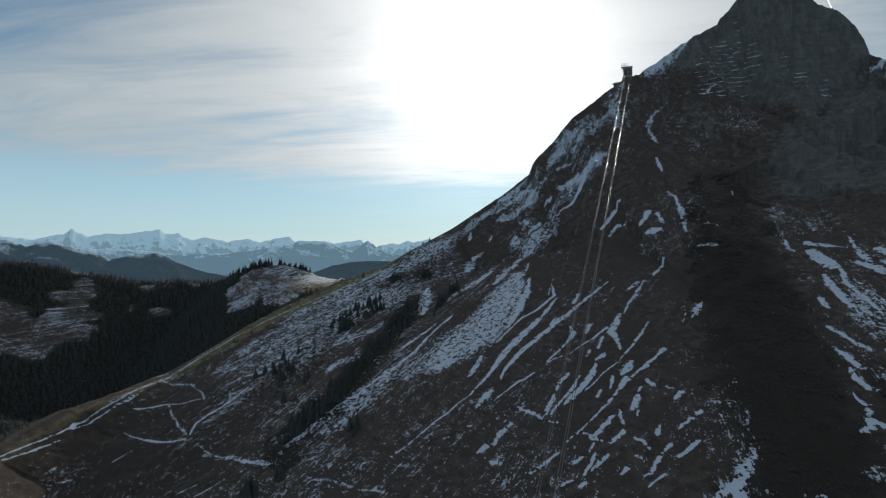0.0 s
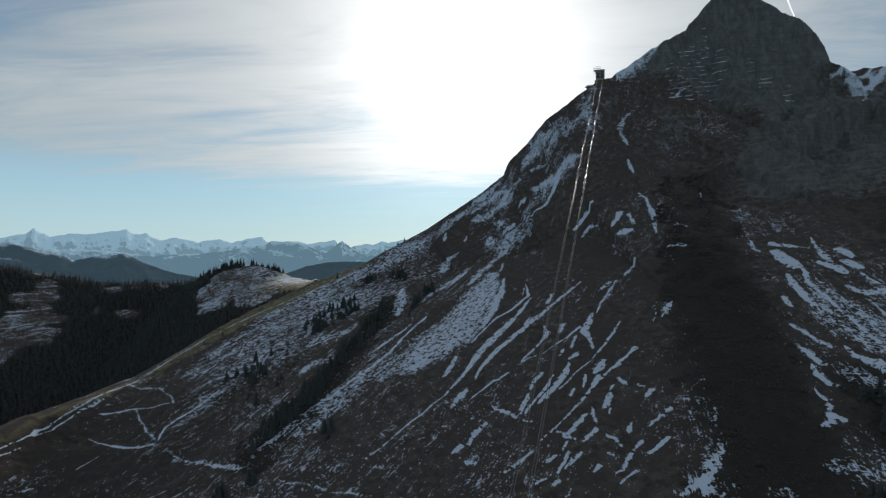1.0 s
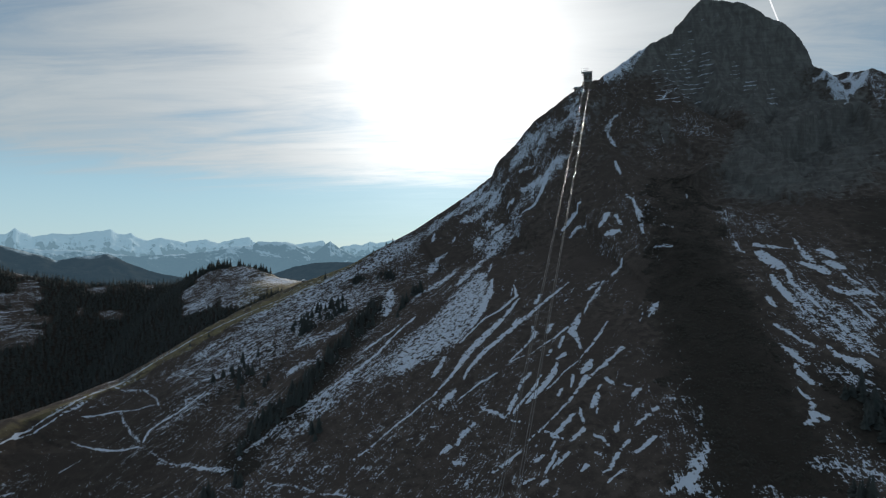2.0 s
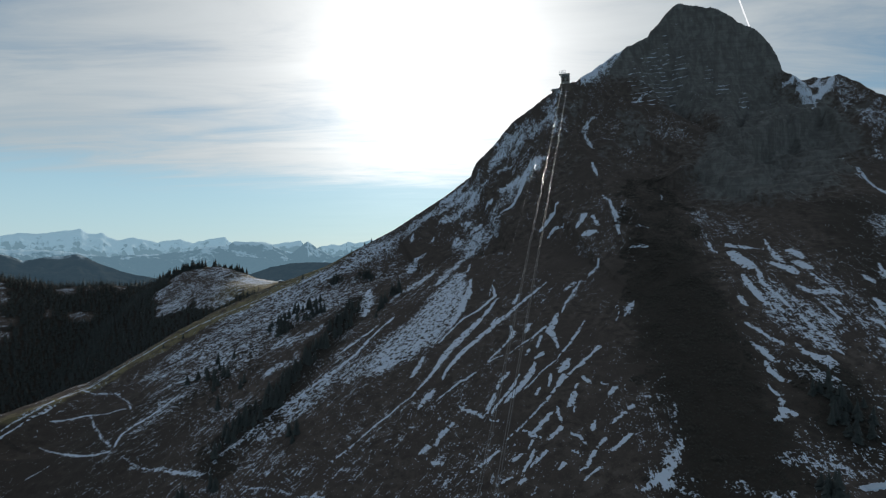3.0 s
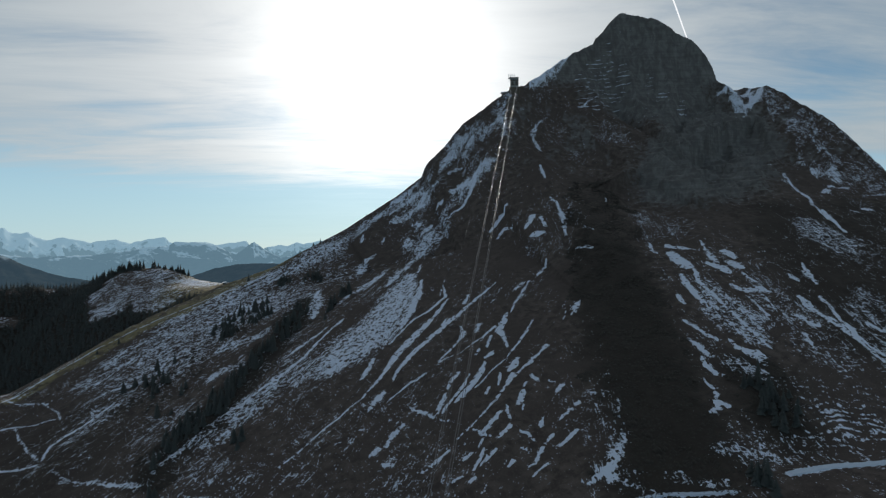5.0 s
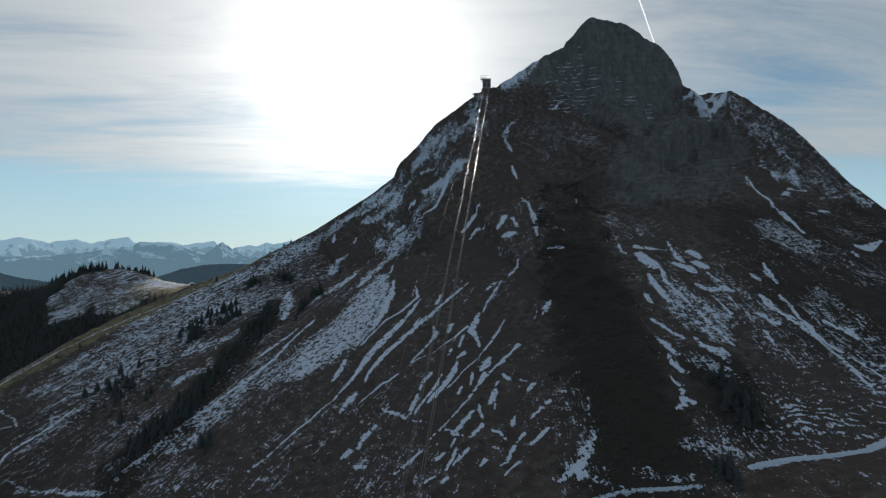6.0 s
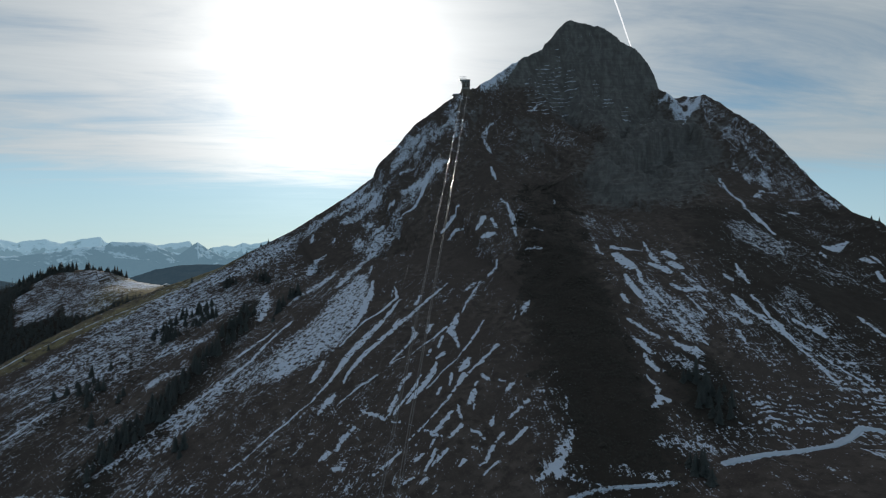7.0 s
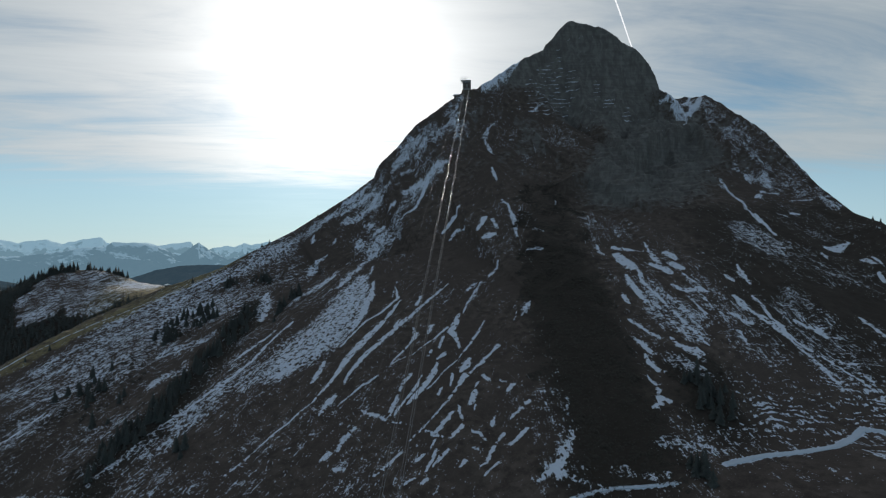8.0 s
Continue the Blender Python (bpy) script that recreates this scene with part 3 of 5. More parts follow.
    strip(((43, 603, 3.4), (36, 586, 5.1), (29, 573, 3.8)), 1)
    strip(((110, 789, 19), (89, 739, 41.4), (66, 693, 54.7), (41, 659, 60.5), (16, 635, 60.2), (-6, 617, 30.4)), 0.56)
    strip(((-9, 632, 48.7), (-52, 619, 32.1), (-85, 596, 28.5), (-113, 580, 17.3), (-136, 560, 11.8)), 0.36)
    strip(((12, 717, 2.7), (-24, 675, 3.5), (-56, 632, 3), (-92, 603, 2.2)), 0.9)
    strip(((-10, 705, 2.7), (-36, 688, 3.5), (-56, 667, 2.6)), 0.85)
    # upper face
    lay(((282, 586), (263, 561)), 6.1, 0.9)
    lay(((262, 575), (249, 556)), 3.3, 0.8)
    lay(((182, 1005), (155, 1004), (117, 991)), 23.6, 0.5)
    lay(((279, 954), (239, 964), (192, 945)), 27.1, 0.52)
    lay(((278, 1031), (231, 1027)), 49.4, 0.52)
    lay(((330, 1043), (337, 992)), 36.3, 0.5)
    lay(((498, 1095), (467, 1087), (432, 1076), (405, 1063)), 24.8, 1.04)
    lay(((513, 1098), (475, 1089)), 12.7, 1.04)
    lay(((531, 1063), (603, 1067), (604, 1045)), 56.3, 0.12)
    lay(((524, 1049), (585, 1060)), 5.1, 0.7)
    lay(((497, 1020), (564, 1035)), 6.1, 0.8)
    lay(((605, 1071), (620, 1059)), 9.1, 0.64)
    lay(((659, 1054), (700, 1016), (725, 1011)), 28.9, 0.2)
    lay(((186, 915), (128, 919)), 29.6, 0.44)
    lay(((57, 1003), (-3, 973), (-57, 949), (-107, 926)), 34.8, 0.46)
    lay(((143, 1031), (88, 1011), (36, 993)), 19.4, 0.5)
    lay(((160, 1038), (127, 1032), (105, 1027)), 7.7, 0.9)
    lay(((195, 1003), (164, 1023), (131, 1018), (103, 1006)), 6.5, 0.85)
    lay(((180, 1004), (162, 996), (138, 991), (106, 989)), 14.9, 0.58)
    lay(((99, 1016), (67, 1005)), 6.4, 0.8)
    lay(((254, 1051), (214, 1052)), 25.1, 0.5)
    lay(((327, 1026), (286, 1016)), 22.6, 0.52)
    lay(((350, 1051), (328, 1038)), 16.3, 0.56)
    lay(((383, 1033), (359, 1021)), 3.5, 0.8)
    lay(((135, 972), (150, 965)), 6.2, 0.7)
    lay(((272, 1006), (194, 1009), (143, 1031)), 65.9, 0.36)
    lay(((271, 962), (226, 955)), 52.5, 0.36)
    strip(((408, 1007, 2.5), (390, 996, 4.8), (374, 974, 9.2), (376, 944, 6.3)), 0.72)
    strip(((357, 891, 3.3), (355, 877, 6.9), (354, 861, 3.8)), 1)
    strip(((342, 811, 2), (345, 793, 2.7), (338, 755, 6.4), (326, 716, 3.1)), 1)
    strip(((305, 794, 10.2), (299, 787, 8.9)), 1)
    strip(((294, 781, 8.5), (288, 777, 5.4)), 1)
    strip(((314, 782, 4.3), (312, 757, 4.4)), 0.85)
    strip(((303, 746, 5.3), (295, 750, 11.7), (287, 753, 4.4)), 0.95)
    strip(((281, 849, 5.1), (270, 848, 8.9), (251, 841, 6)), 1)
    strip(((279, 814, 1.8), (268, 824, 5.2), (255, 816, 3.7)), 1)
    strip(((352, 714, 3.5), (360, 701, 4.1)), 0.95)
    strip(((432, 796, 3.6), (426, 784, 3)), 0.9)
    strip(((468, 954, 3.8), (466, 939, 2.9)), 0.85)
    strip(((171, 1019, 8.5), (160, 1000, 11.6)), 0.8)
    strip(((195, 967, 6.2), (187, 969, 6.5)), 0.9)
    strip(((258, 962, 5.9), (240, 939, 7.9), (222, 929, 4.8), (190, 929, 3.2)), 0.95)
    strip(((290, 961, 10.6), (269, 965, 12), (246, 962, 11.5), (214, 972, 6)), 0.72)
    strip(((239, 998, 4.5), (215, 1010, 4.6)), 0.85)
    strip(((257, 1036, 11), (237, 1037, 15.1), (207, 1028, 13.2)), 0.6)
    strip(((171, 946, 7.8), (155, 938, 8.1)), 0.85)
    strip(((326, 683, 3.1), (337, 679, 6.9), (343, 669, 4)), 0.95)
    strip(((629, 1104, 1), (644, 1103, 1.2)), 1)
    strip(((655, 1101, 1), (671, 1096, 1), (693, 1088, 1)), 1)
    # east slope
    lay(((423, 660), (412, 627)), 4.9, 0.9)
    lay(((275, 342), (307, 331)), 18.9, 0.4)
    lay(((233, 338), (258, 321)), 10.5, 0.45)
    lay(((331, 334), (377, 345), (398, 327)), 52.8, 0.22)
    lay(((765, 824), (752, 776), (719, 701), (679, 626)), 4.6, 0.95)
    lay(((776, 710), (755, 707)), 13.3, 0.8)
    lay(((756, 641), (767, 635)), 6.3, 0.8)
    lay(((846, 838), (841, 712)), 85.0, 0.4)
    lay(((879, 779), (854, 682)), 36.0, 0.36)
    lay(((825, 791), (820, 738)), 23.8, 0.5)
    lay(((741, 771), (734, 752)), 6.7, 0.7)
    lay(((810, 1010), (827, 981), (873, 986)), 12.4, 1.04)
    lay(((817, 978), (819, 960), (813, 935)), 20.0, 1.04)
    lay(((877, 961), (848, 949), (819, 942)), 17.5, 1)
    lay(((852, 983), (850, 956)), 19.1, 0.95)
    lay(((841, 945), (800, 921)), 7.9, 0.9)
    lay(((867, 926), (862, 854)), 44.7, 0.42)
    lay(((859, 925), (843, 890)), 13.2, 0.62)
    lay(((862, 890), (865, 864)), 6.5, 0.75)
    lay(((841, 922), (818, 884)), 6.5, 0.7)
    lay(((848, 816), (849, 783)), 12.4, 0.66)
    lay(((821, 827), (813, 790)), 11.0, 0.66)
    lay(((817, 784), (803, 758)), 10.7, 0.68)
    lay(((837, 763), (828, 743)), 9.5, 0.68)
    lay(((755, 707), (797, 727), (811, 713)), 7.9, 0.75)
    lay(((807, 683), (848, 667)), 6.8, 0.66)
    lay(((851, 665), (826, 618)), 5.6, 0.75)
    lay(((736, 643), (741, 632)), 4.1, 0.75)
    lay(((872, 939), (880, 831), (871, 737), (833, 629)), 27.3, 0.34)
    strip(((428, 622, 9.4), (425, 598, 15.3), (423, 578, 11.5)), 1.05)
    strip(((477, 627, 2.3), (469, 605, 5.7), (461, 584, 7.3), (459, 572, 2.8)), 1.05)
    strip(((449, 574, 7.8), (454, 562, 13.5), (454, 548, 7.1)), 1.05)
    strip(((470, 563, 8.8), (470, 547, 7)), 1.05)
    strip(((483, 591, 8.1), (483, 579, 10.1), (479, 567, 2.7)), 1)
    strip(((438, 643, 6.2), (439, 629, 8.2), (449, 617, 7.1), (459, 607, 4.1)), 0.85)
    strip(((405, 567, 3.8), (398, 545, 9), (395, 529, 7.4), (389, 507, 3.8)), 1.05)
    strip(((424, 570, 2.8), (413, 546, 4.9), (409, 527, 4.8), (407, 510, 3.7), (402, 489, 2.6)), 1)
    strip(((375, 531, 5), (370, 513, 3.4)), 0.9)
    strip(((437, 523, 5.5), (442, 506, 7.1), (457, 501, 10.9), (461, 495, 3.6)), 0.8)
    strip(((464, 537, 2.1), (461, 516, 2.3)), 0.95)
    strip(((414, 534, 21.3), (404, 493, 42), (400, 463, 44.8), (397, 441, 25.6)), 0.36)
    strip(((402, 483, 1.9), (400, 458, 1.9), (398, 440, 1.9), (396, 422, 1.7)), 1)
    strip(((437, 500, 1.3), (429, 462, 1.7)), 0.95)
    strip(((451, 494, 1.4), (444, 467, 1.5)), 0.95)
    strip(((352, 487, 2.6), (355, 467, 2.9), (359, 448, 2.7)), 0.9)
    strip(((336, 460, 3.3), (340, 451, 4.5), (340, 438, 5.2), (342, 430, 2.1)), 1)
    strip(((333, 436, 2.2), (328, 424, 4.8), (330, 414, 4.5), (337, 405, 1.8)), 1)
    strip(((370, 445, 2.4), (370, 431, 6.9), (374, 421, 15.2), (378, 416, 16.9), (374, 405, 4.1)), 1)
    strip(((351, 413, 19.6), (360, 395, 14.3)), 0.42)
    strip(((316, 410, 2.1), (316, 400, 2.6)), 1)
    strip(((315, 395, 2.6), (308, 384, 7.5), (312, 377, 5.1)), 0.9)
    strip(((303, 378, 6.1), (295, 375, 2.7)), 0.9)
    strip(((546, 537, 2.1), (532, 517, 7.9), (526, 499, 4.2)), 1.05)
    strip(((487, 482, 5.3), (483, 468, 8.2), (482, 451, 4.7), (482, 434, 3), (479, 412, 3.3), (479, 394, 3.3), (478, 379, 3.1), (476, 372, 5.5), (472, 361, 5.6), (466, 345, 1.8)), 1.05)
    strip(((508, 478, 3.7), (501, 458, 3.7), (492, 440, 3.2), (488, 426, 8.4), (484, 414, 6.5), (484, 404, 2.5), (488, 390, 2.3), (491, 375, 2.2), (492, 361, 2.6), (492, 346, 2.3), (491, 335, 1.7)), 1.05)
    strip(((486, 445, 3), (484, 426, 2.9)), 1)
    strip(((515, 431, 4.5), (517, 422, 4.9), (525, 414, 13.1), (525, 407, 5.1)), 1)
    strip(((706, 544, 9.5), (716, 539, 14.4), (732, 542, 7.4), (744, 543, 4.2)), 1)
    strip(((678, 529, 6.9), (672, 519, 4)), 0.85)
    strip(((695, 650, 5.1), (684, 624, 4.9), (671, 593, 3.4)), 1)
    strip(((641, 617, 40.4), (634, 580, 62), (629, 556, 33.6)), 0.36)
    strip(((716, 503, 8.5), (713, 489, 5.3)), 0.95)
    strip(((700, 475, 5.5), (687, 459, 5)), 0.95)
    strip(((728, 501, 2.9), (715, 477, 2)), 0.95)
    strip(((583, 404, 4.8), (576, 385, 4.7)), 0.95)
    strip(((586, 415, 4.8), (579, 406, 2.7)), 0.9)
    strip(((459, 454, 8.3), (464, 440, 7.7)), 0.65)
    strip(((440, 430, 5.1), (433, 415, 5.3)), 0.65)
    strip(((504, 368, 5.3), (511, 366, 3.4)), 0.85)
    strip(((512, 521, 4.9), (512, 511, 5.6)), 0.9)
    strip(((501, 377, 2.3), (501, 361, 1.9), (500, 344, 1.6)), 0.9)
    strip(((560, 470, 30), (520, 420, 50), (500, 380, 60), (480, 350, 50)), 0.22)
    strip(((470, 520, 30), (455, 460, 55), (440, 410, 50)), 0.2)
    # spur foot
    lay(((222, 386), (211, 368), (195, 357)), 7.2, 1)
    lay(((241, 422), (227, 395)), 3.0, 0.6)
    lay(((197, 360), (179, 352)), 6.8, 1)
    lay(((199, 351), (214, 331)), 6.8, 0.6)
    lay(((214, 352), (215, 349)), 4.4, 0.7)
    lay(((201, 363), (195, 347)), 7.8, 1)
    # alp
    lay(((-466, 562), (-452, 590), (-442, 619)), 2.4, 1)
    lay(((-441, 637), (-426, 677), (-410, 725)), 2.6, 0.9)
    lay(((-423, 689), (-410, 717)), 3.5, 0.8)
    lay(((-371, 595), (-356, 612)), 1.9, 0.8)
    lay(((-410, 565), (-398, 571)), 3.0, 0.8)
    lay(((-260, 517), (-236, 525)), 1.8, 0.75)
    lay(((-238, 507), (-211, 518)), 1.8, 0.75)
    lay(((-258, 575), (-209, 543), (-174, 523), (-158, 524)), 3.1, 0.72)
    lay(((-127, 492), (-92, 474), (-69, 455), (-39, 440)), 2.5, 0.66)
    lay(((-444, 635), (-442, 648)), 6.6, 1)
    lay(((-139, 910), (-201, 846), (-262, 813), (-310, 762)), 64.3, 0.36)
    lay(((-145, 743), (-106, 744), (-84, 759)), 19.3, 0.58)
    lay(((-140, 680), (-119, 687)), 22.1, 0.46)
    lay(((-86, 603), (-114, 586), (-139, 562), (-161, 535)), 7.4, 0.58)
    lay(((-67, 604), (-88, 578), (-120, 554)), 22.4, 0.38)
    lay(((-248, 681), (-273, 637)), 30.0, 0.36)
    strip(((-363, 706, 0.9), (-344, 677, 1.3), (-320, 644, 1.1), (-298, 619, 1)), 1)
    strip(((-293, 617, 2.5), (-294, 632, 2.7), (-288, 648, 3.5), (-271, 666, 4.2), (-252, 690, 2.2)), 0.95)
    strip(((-389, 651, 1.2), (-348, 627, 2.6), (-306, 610, 2.7), (-294, 610, 1.4)), 1)
    strip(((-403, 693, 0.9), (-369, 706, 2.4), (-317, 693, 1.5)), 1)
    strip(((-394, 753, 1.4), (-348, 741, 1.6), (-323, 715, 1.1), (-310, 692, 0.9)), 1)
    strip(((-276, 593, 1), (-251, 573, 1.1), (-203, 542, 1.4), (-161, 520, 1)), 0.72)
    # crest track
    strip(((-470, 566, 1.8), (-458, 597, 1.5), (-446, 634, 1.8), (-434, 678, 1.4), (-414, 732, 1.6), (-396, 756, 2.2), (-377, 783, 1.7), (-355, 810, 2), (-324, 840, 1.6), (-295, 859, 1.8), (-265, 881, 1.2), (-214, 900, 1.5), (-160, 921, 1), (-104, 940, 1)), 0.95)
    lay(((-434, 690), (-406, 752), (-366, 806), (-330, 845)), 1.5, 0.75)
    # snowed-up farm road
    lay(((191, 330), (211, 327), (234, 320), (262, 308)), 2.5, 1.4)
    lay(((304, 309), (333, 305), (361, 297), (390, 294), (418, 302), (434, 307), (449, 300)), 4.7, 1.4)
    level = np.where(level < 0.5, level + scraps, level)
    level -= 0.25 * cliff * (1 - step(z, 240, 320))
    low = step(-x, 0, 120)
    pale = low * (1 - step(crest + 8 * grain(x / 30, y / 30, 95), np.where(side > 0, 3 + 17 * step(z, -190, -110), 2), np.where(side > 0, 14 + 40 * step(z, -190, -110), 8)))
    return level, np.clip(steps, 0, 1), pale


def shelf_cover(x, y):
    """Where snow has stayed on the ledges of the rock: x, y, radius."""
    spots = ((568, 1080, 40), (584, 1048, 34), (550, 1045, 42), (513, 1018, 34), (518, 1050, 36), (596, 1090, 22), (670, 1043, 16), (686, 1019, 20), (724, 1011, 20),
             (620, 1062, 24))
    much = 0.25 * step(grain(x / 46, y / 46, 57), 0.0, 0.4)
    for px, py, r in spots:
        much = np.maximum(much, 1 - step(np.hypot(x - px, y - py) + 9 * grain(x / 18, y / 18, 59), r * 0.5, r * 1.15))
    return much


def dark_cover(x, y):
    """Where the ground colour is darker: brushwood rib, bog and hollow, east slopes, west alp."""
    loose = 14 * grain(x / 40, y / 40, 63) + 7 * grain(x / 13, y / 13, 64)
    rib, _, _ = along(x, y, ((425, 806), (340, 622), (296, 500), (266, 413), (248, 360), (236, 338)))
    bog, _, _ = along(x, y, ((357, 401), (345, 369), (337, 343)))
    east, _, _ = along(x, y, ((640, 620), (575, 500), (540, 420)))
    far_east, _, _ = along(x, y, ((760, 600), (700, 520), (640, 440)))
    hollow, _, _ = along(x, y, ((-40, 800), (-64, 732), (-89, 671), (-114, 618), (-140, 574), (-163, 540)))
    thick = 1 - 0.8 * step(y + 2 * loose, 560, 760)     # thinning out up the rib
    on_rib = thick * (1 - step(np.minimum(rib, bog + 20) + 1.4 * loose, 22, 70))
    on_slope = 0.8 * (1 - step(np.minimum(east, far_east) + 2 * loose, 50, 110))
    on_alp = 0.55 * step(-x + loose, 150, 300) * (1 - step(y + 2 * loose, 640, 760))
    return np.maximum(np.maximum(on_rib, np.maximum(on_slope, on_alp)), 1 - step(hollow + loose, 12, 30))


# ---- ground, mountain, hill, far ranges ----
def grid_mesh(name, x, y, z, mat, values=()):
    """One sheet over the lattice x, y (2D arrays), with named values at its points."""
    rows, cols = x.shape
    me = bpy.data.meshes.new(name)
    co = np.stack((x, y, z), -1).reshape(-1, 3).astype(np.float32)
    k = np.arange(rows * cols).reshape(rows, cols)
    quads = np.stack((k[:-1, :-1], k[:-1, 1:], k[1:, 1:], k[1:, :-1]), -1).reshape(-1).astype(np.int32)
    me.vertices.add(len(co))
    me.vertices.foreach_set("co", co.ravel())
    me.loops.add(len(quads))
    me.loops.foreach_set("vertex_index", quads)
    me.polygons.add(len(quads) // 4)
    me.polygons.foreach_set("loop_start", np.arange(0, len(quads), 4, dtype=np.int32))
    me.polygons.foreach_set("use_smooth", np.ones(len(quads) // 4, dtype=bool))
    me.update(calc_edges=True)
    me.validate()
    for key, v in values:
        if v.ndim == 3:
            me.attributes.new(key, "FLOAT_VECTOR", "POINT").data.foreach_set("vector", v.reshape(-1).astype(np.float32))
        else:
            me.attributes.new(key, "FLOAT", "POINT").data.foreach_set("value", v.reshape(-1).astype(np.float32))
    me.materials.append(mat)
    return new(name, me)


def lattice_xy(x0, x1, y0, y1, step_m):
    return np.meshgrid(np.arange(x0, x1 + 0.1, step_m), np.arange(y0, y1 + 0.1, step_m))


def lie_of(x, y, z):
    """Coordinates across and down the way in which snow is drawn out: down the faces, and along the ridge just under its crest."""
    left = 0.65 * x + 0.76 * y + 40 < 0.27 * x + 1.02 * y
    a, b = np.where(left, 0.76 * x - 0.65 * y, 0.97 * x - 0.25 * y), -z * 1.6
    crest, side, _ = along(x, y, WEST)
    lee = (side < 0) & (crest < 150 + 60 * grain(x / 80, y / 80, 97)) & (x < 40)
    return np.stack((np.where(lee, crest, a), np.where(lee, -0.45 * x - 0.35 * y, b), np.zeros_like(z)), -1)


# the sheet is finest where the broken snow is seen closest
gx, gy = np.meshgrid(np.concatenate((np.arange(-720, -480, 3.0), np.arange(-480, -120, 1.7), np.arange(-120, 330, 1.25), np.arange(330, 900, 2.0), np.arange(900, 1181, 4.0))),
                     np.concatenate((np.arange(190, 350, 2.0), np.arange(350, 700, 1.25), np.arange(700, 1120, 2.0), np.arange(1120, 1331, 5.0))))
gz, cliff, bed = height(gx, gy)
snow, steps, pale = snow_cover(gx, gy, gz - EYE_Z, cliff)
edge = np.minimum(np.minimum(gx + 720, 1180 - gx), np.minimum(gy - 190, 1330 - gy))
gz = gz - 30 * step(-edge, -15, 0)
mountain = tagged(grid_mesh("mountain", gx, gy, gz, SLOPE, (("snow", snow), ("rock", cliff), ("steps", steps), ("pale", pale), ("bed", bed + 0.5), ("shelf", shelf_cover(gx, gy)), ("dark_ground", dark_cover(gx, gy)), ("lie", lie_of(gx, gy, gz)))),
                  "steep brown alpine mountain with a grey rock summit and thin broken snow", "mountain")

hx, hy = lattice_xy(-1900, 250, 640, 2000, 5.0)
hz = hill_height(hx, hy)
# open pastures on the hill: x, y, radius
PASTURES = ((-872, 1063, 46), (-830, 1050, 42), (-778, 1074, 40), (-802, 1118, 40), (-762, 1146, 26), (-836, 1188, 30), (-800, 1170, 22), (-840, 1250, 26), (-872, 1285, 24),
            (-905, 1060, 55), (-850, 1005, 55), (-790, 1025, 45), (-890, 990, 60), (-750, 1095, 34), (-815, 1215, 24), (-730, 1328, 22), (-700, 1345, 16), (-658, 1245, 20), (-714, 1217, 12), (-640, 1380, 14),
            (-459, 1250, 52), (-413, 1272, 60), (-442, 1188, 40), (-349, 1248, 70), (-313, 1308, 60), (-358, 1195, 50), (-300, 1290, 60), (-455, 1310, 44), (-400, 1325, 40))


def open_pasture(x, y):
    inside = np.zeros_like(x)
    for px, py, r in PASTURES:
        inside = np.maximum(inside, 1 - step(np.hypot(x - px, y - py) + 20 * grain(x / 34, y / 34, 73) + 9 * grain(x / 11, y / 11, 74), r * 0.85, r * 1.1))
    return inside


hill_snow = -0.25 - 0.1 * step(-hx, 560, 620) + (0.50 + 0.04 * step(hx, -620, -420)) * open_pasture(hx, hy) + 0.30 * octaves(hx, hy, 60, 3, 71)
for px, py, r in ((-313, 1318, 34), (-290, 1285, 40), (-340, 1300, 30)):     # deeper snow on the sunny shoulder
    hill_snow += 0.22 * (1 - step(np.hypot(hx - px, (hy - py) * 1.6), r * 0.4, r * 1.2))
# darker ground colour outside the pastures
dark_ground = (1 - open_pasture(hx, hy)) * step(-hx, 300, 380)
hill = tagged(grid_mesh("hill", hx, hy, hz, HILLSIDE, (("snow", hill_snow), ("rock", hx * 0), ("steps", hx * 0 + 0.05), ("pale", step(hx, -390, -320)), ("dark_ground", dark_ground), ("lie", lie_of(hx, hy, hz)))),
              "forested hill with snow-striped pasture behind the ridge", "hill")

ang, rad = np.meshgrid(np.linspace(0, 2 * math.pi, 361), np.concatenate((np.linspace(0, 1500, 126), np.geomspace(1550, 4950, 40))))
fx, fy = rad * np.cos(ang), rad * np.sin(ang)
fz = floor_height(fx, fy)
inside = np.minimum(np.minimum(fx + 720, 1180 - fx), np.minimum(fy - 190, 1330 - fy))
fz = fz - 12 * step(inside, 8, 60)
# darker ground colour and less snow in the area of the woods
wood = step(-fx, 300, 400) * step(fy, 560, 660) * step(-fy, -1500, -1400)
ground = tagged(grid_mesh("ground", fx, fy, fz, MEADOW, (("snow", 0.12 - 0.3 * wood), ("rock", fx * 0), ("steps", fx * 0 + 0.3), ("dark_ground", wood), ("pale", fx * 0), ("lie", lie_of(fx, fy, fz)))),
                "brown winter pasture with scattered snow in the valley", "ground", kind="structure")


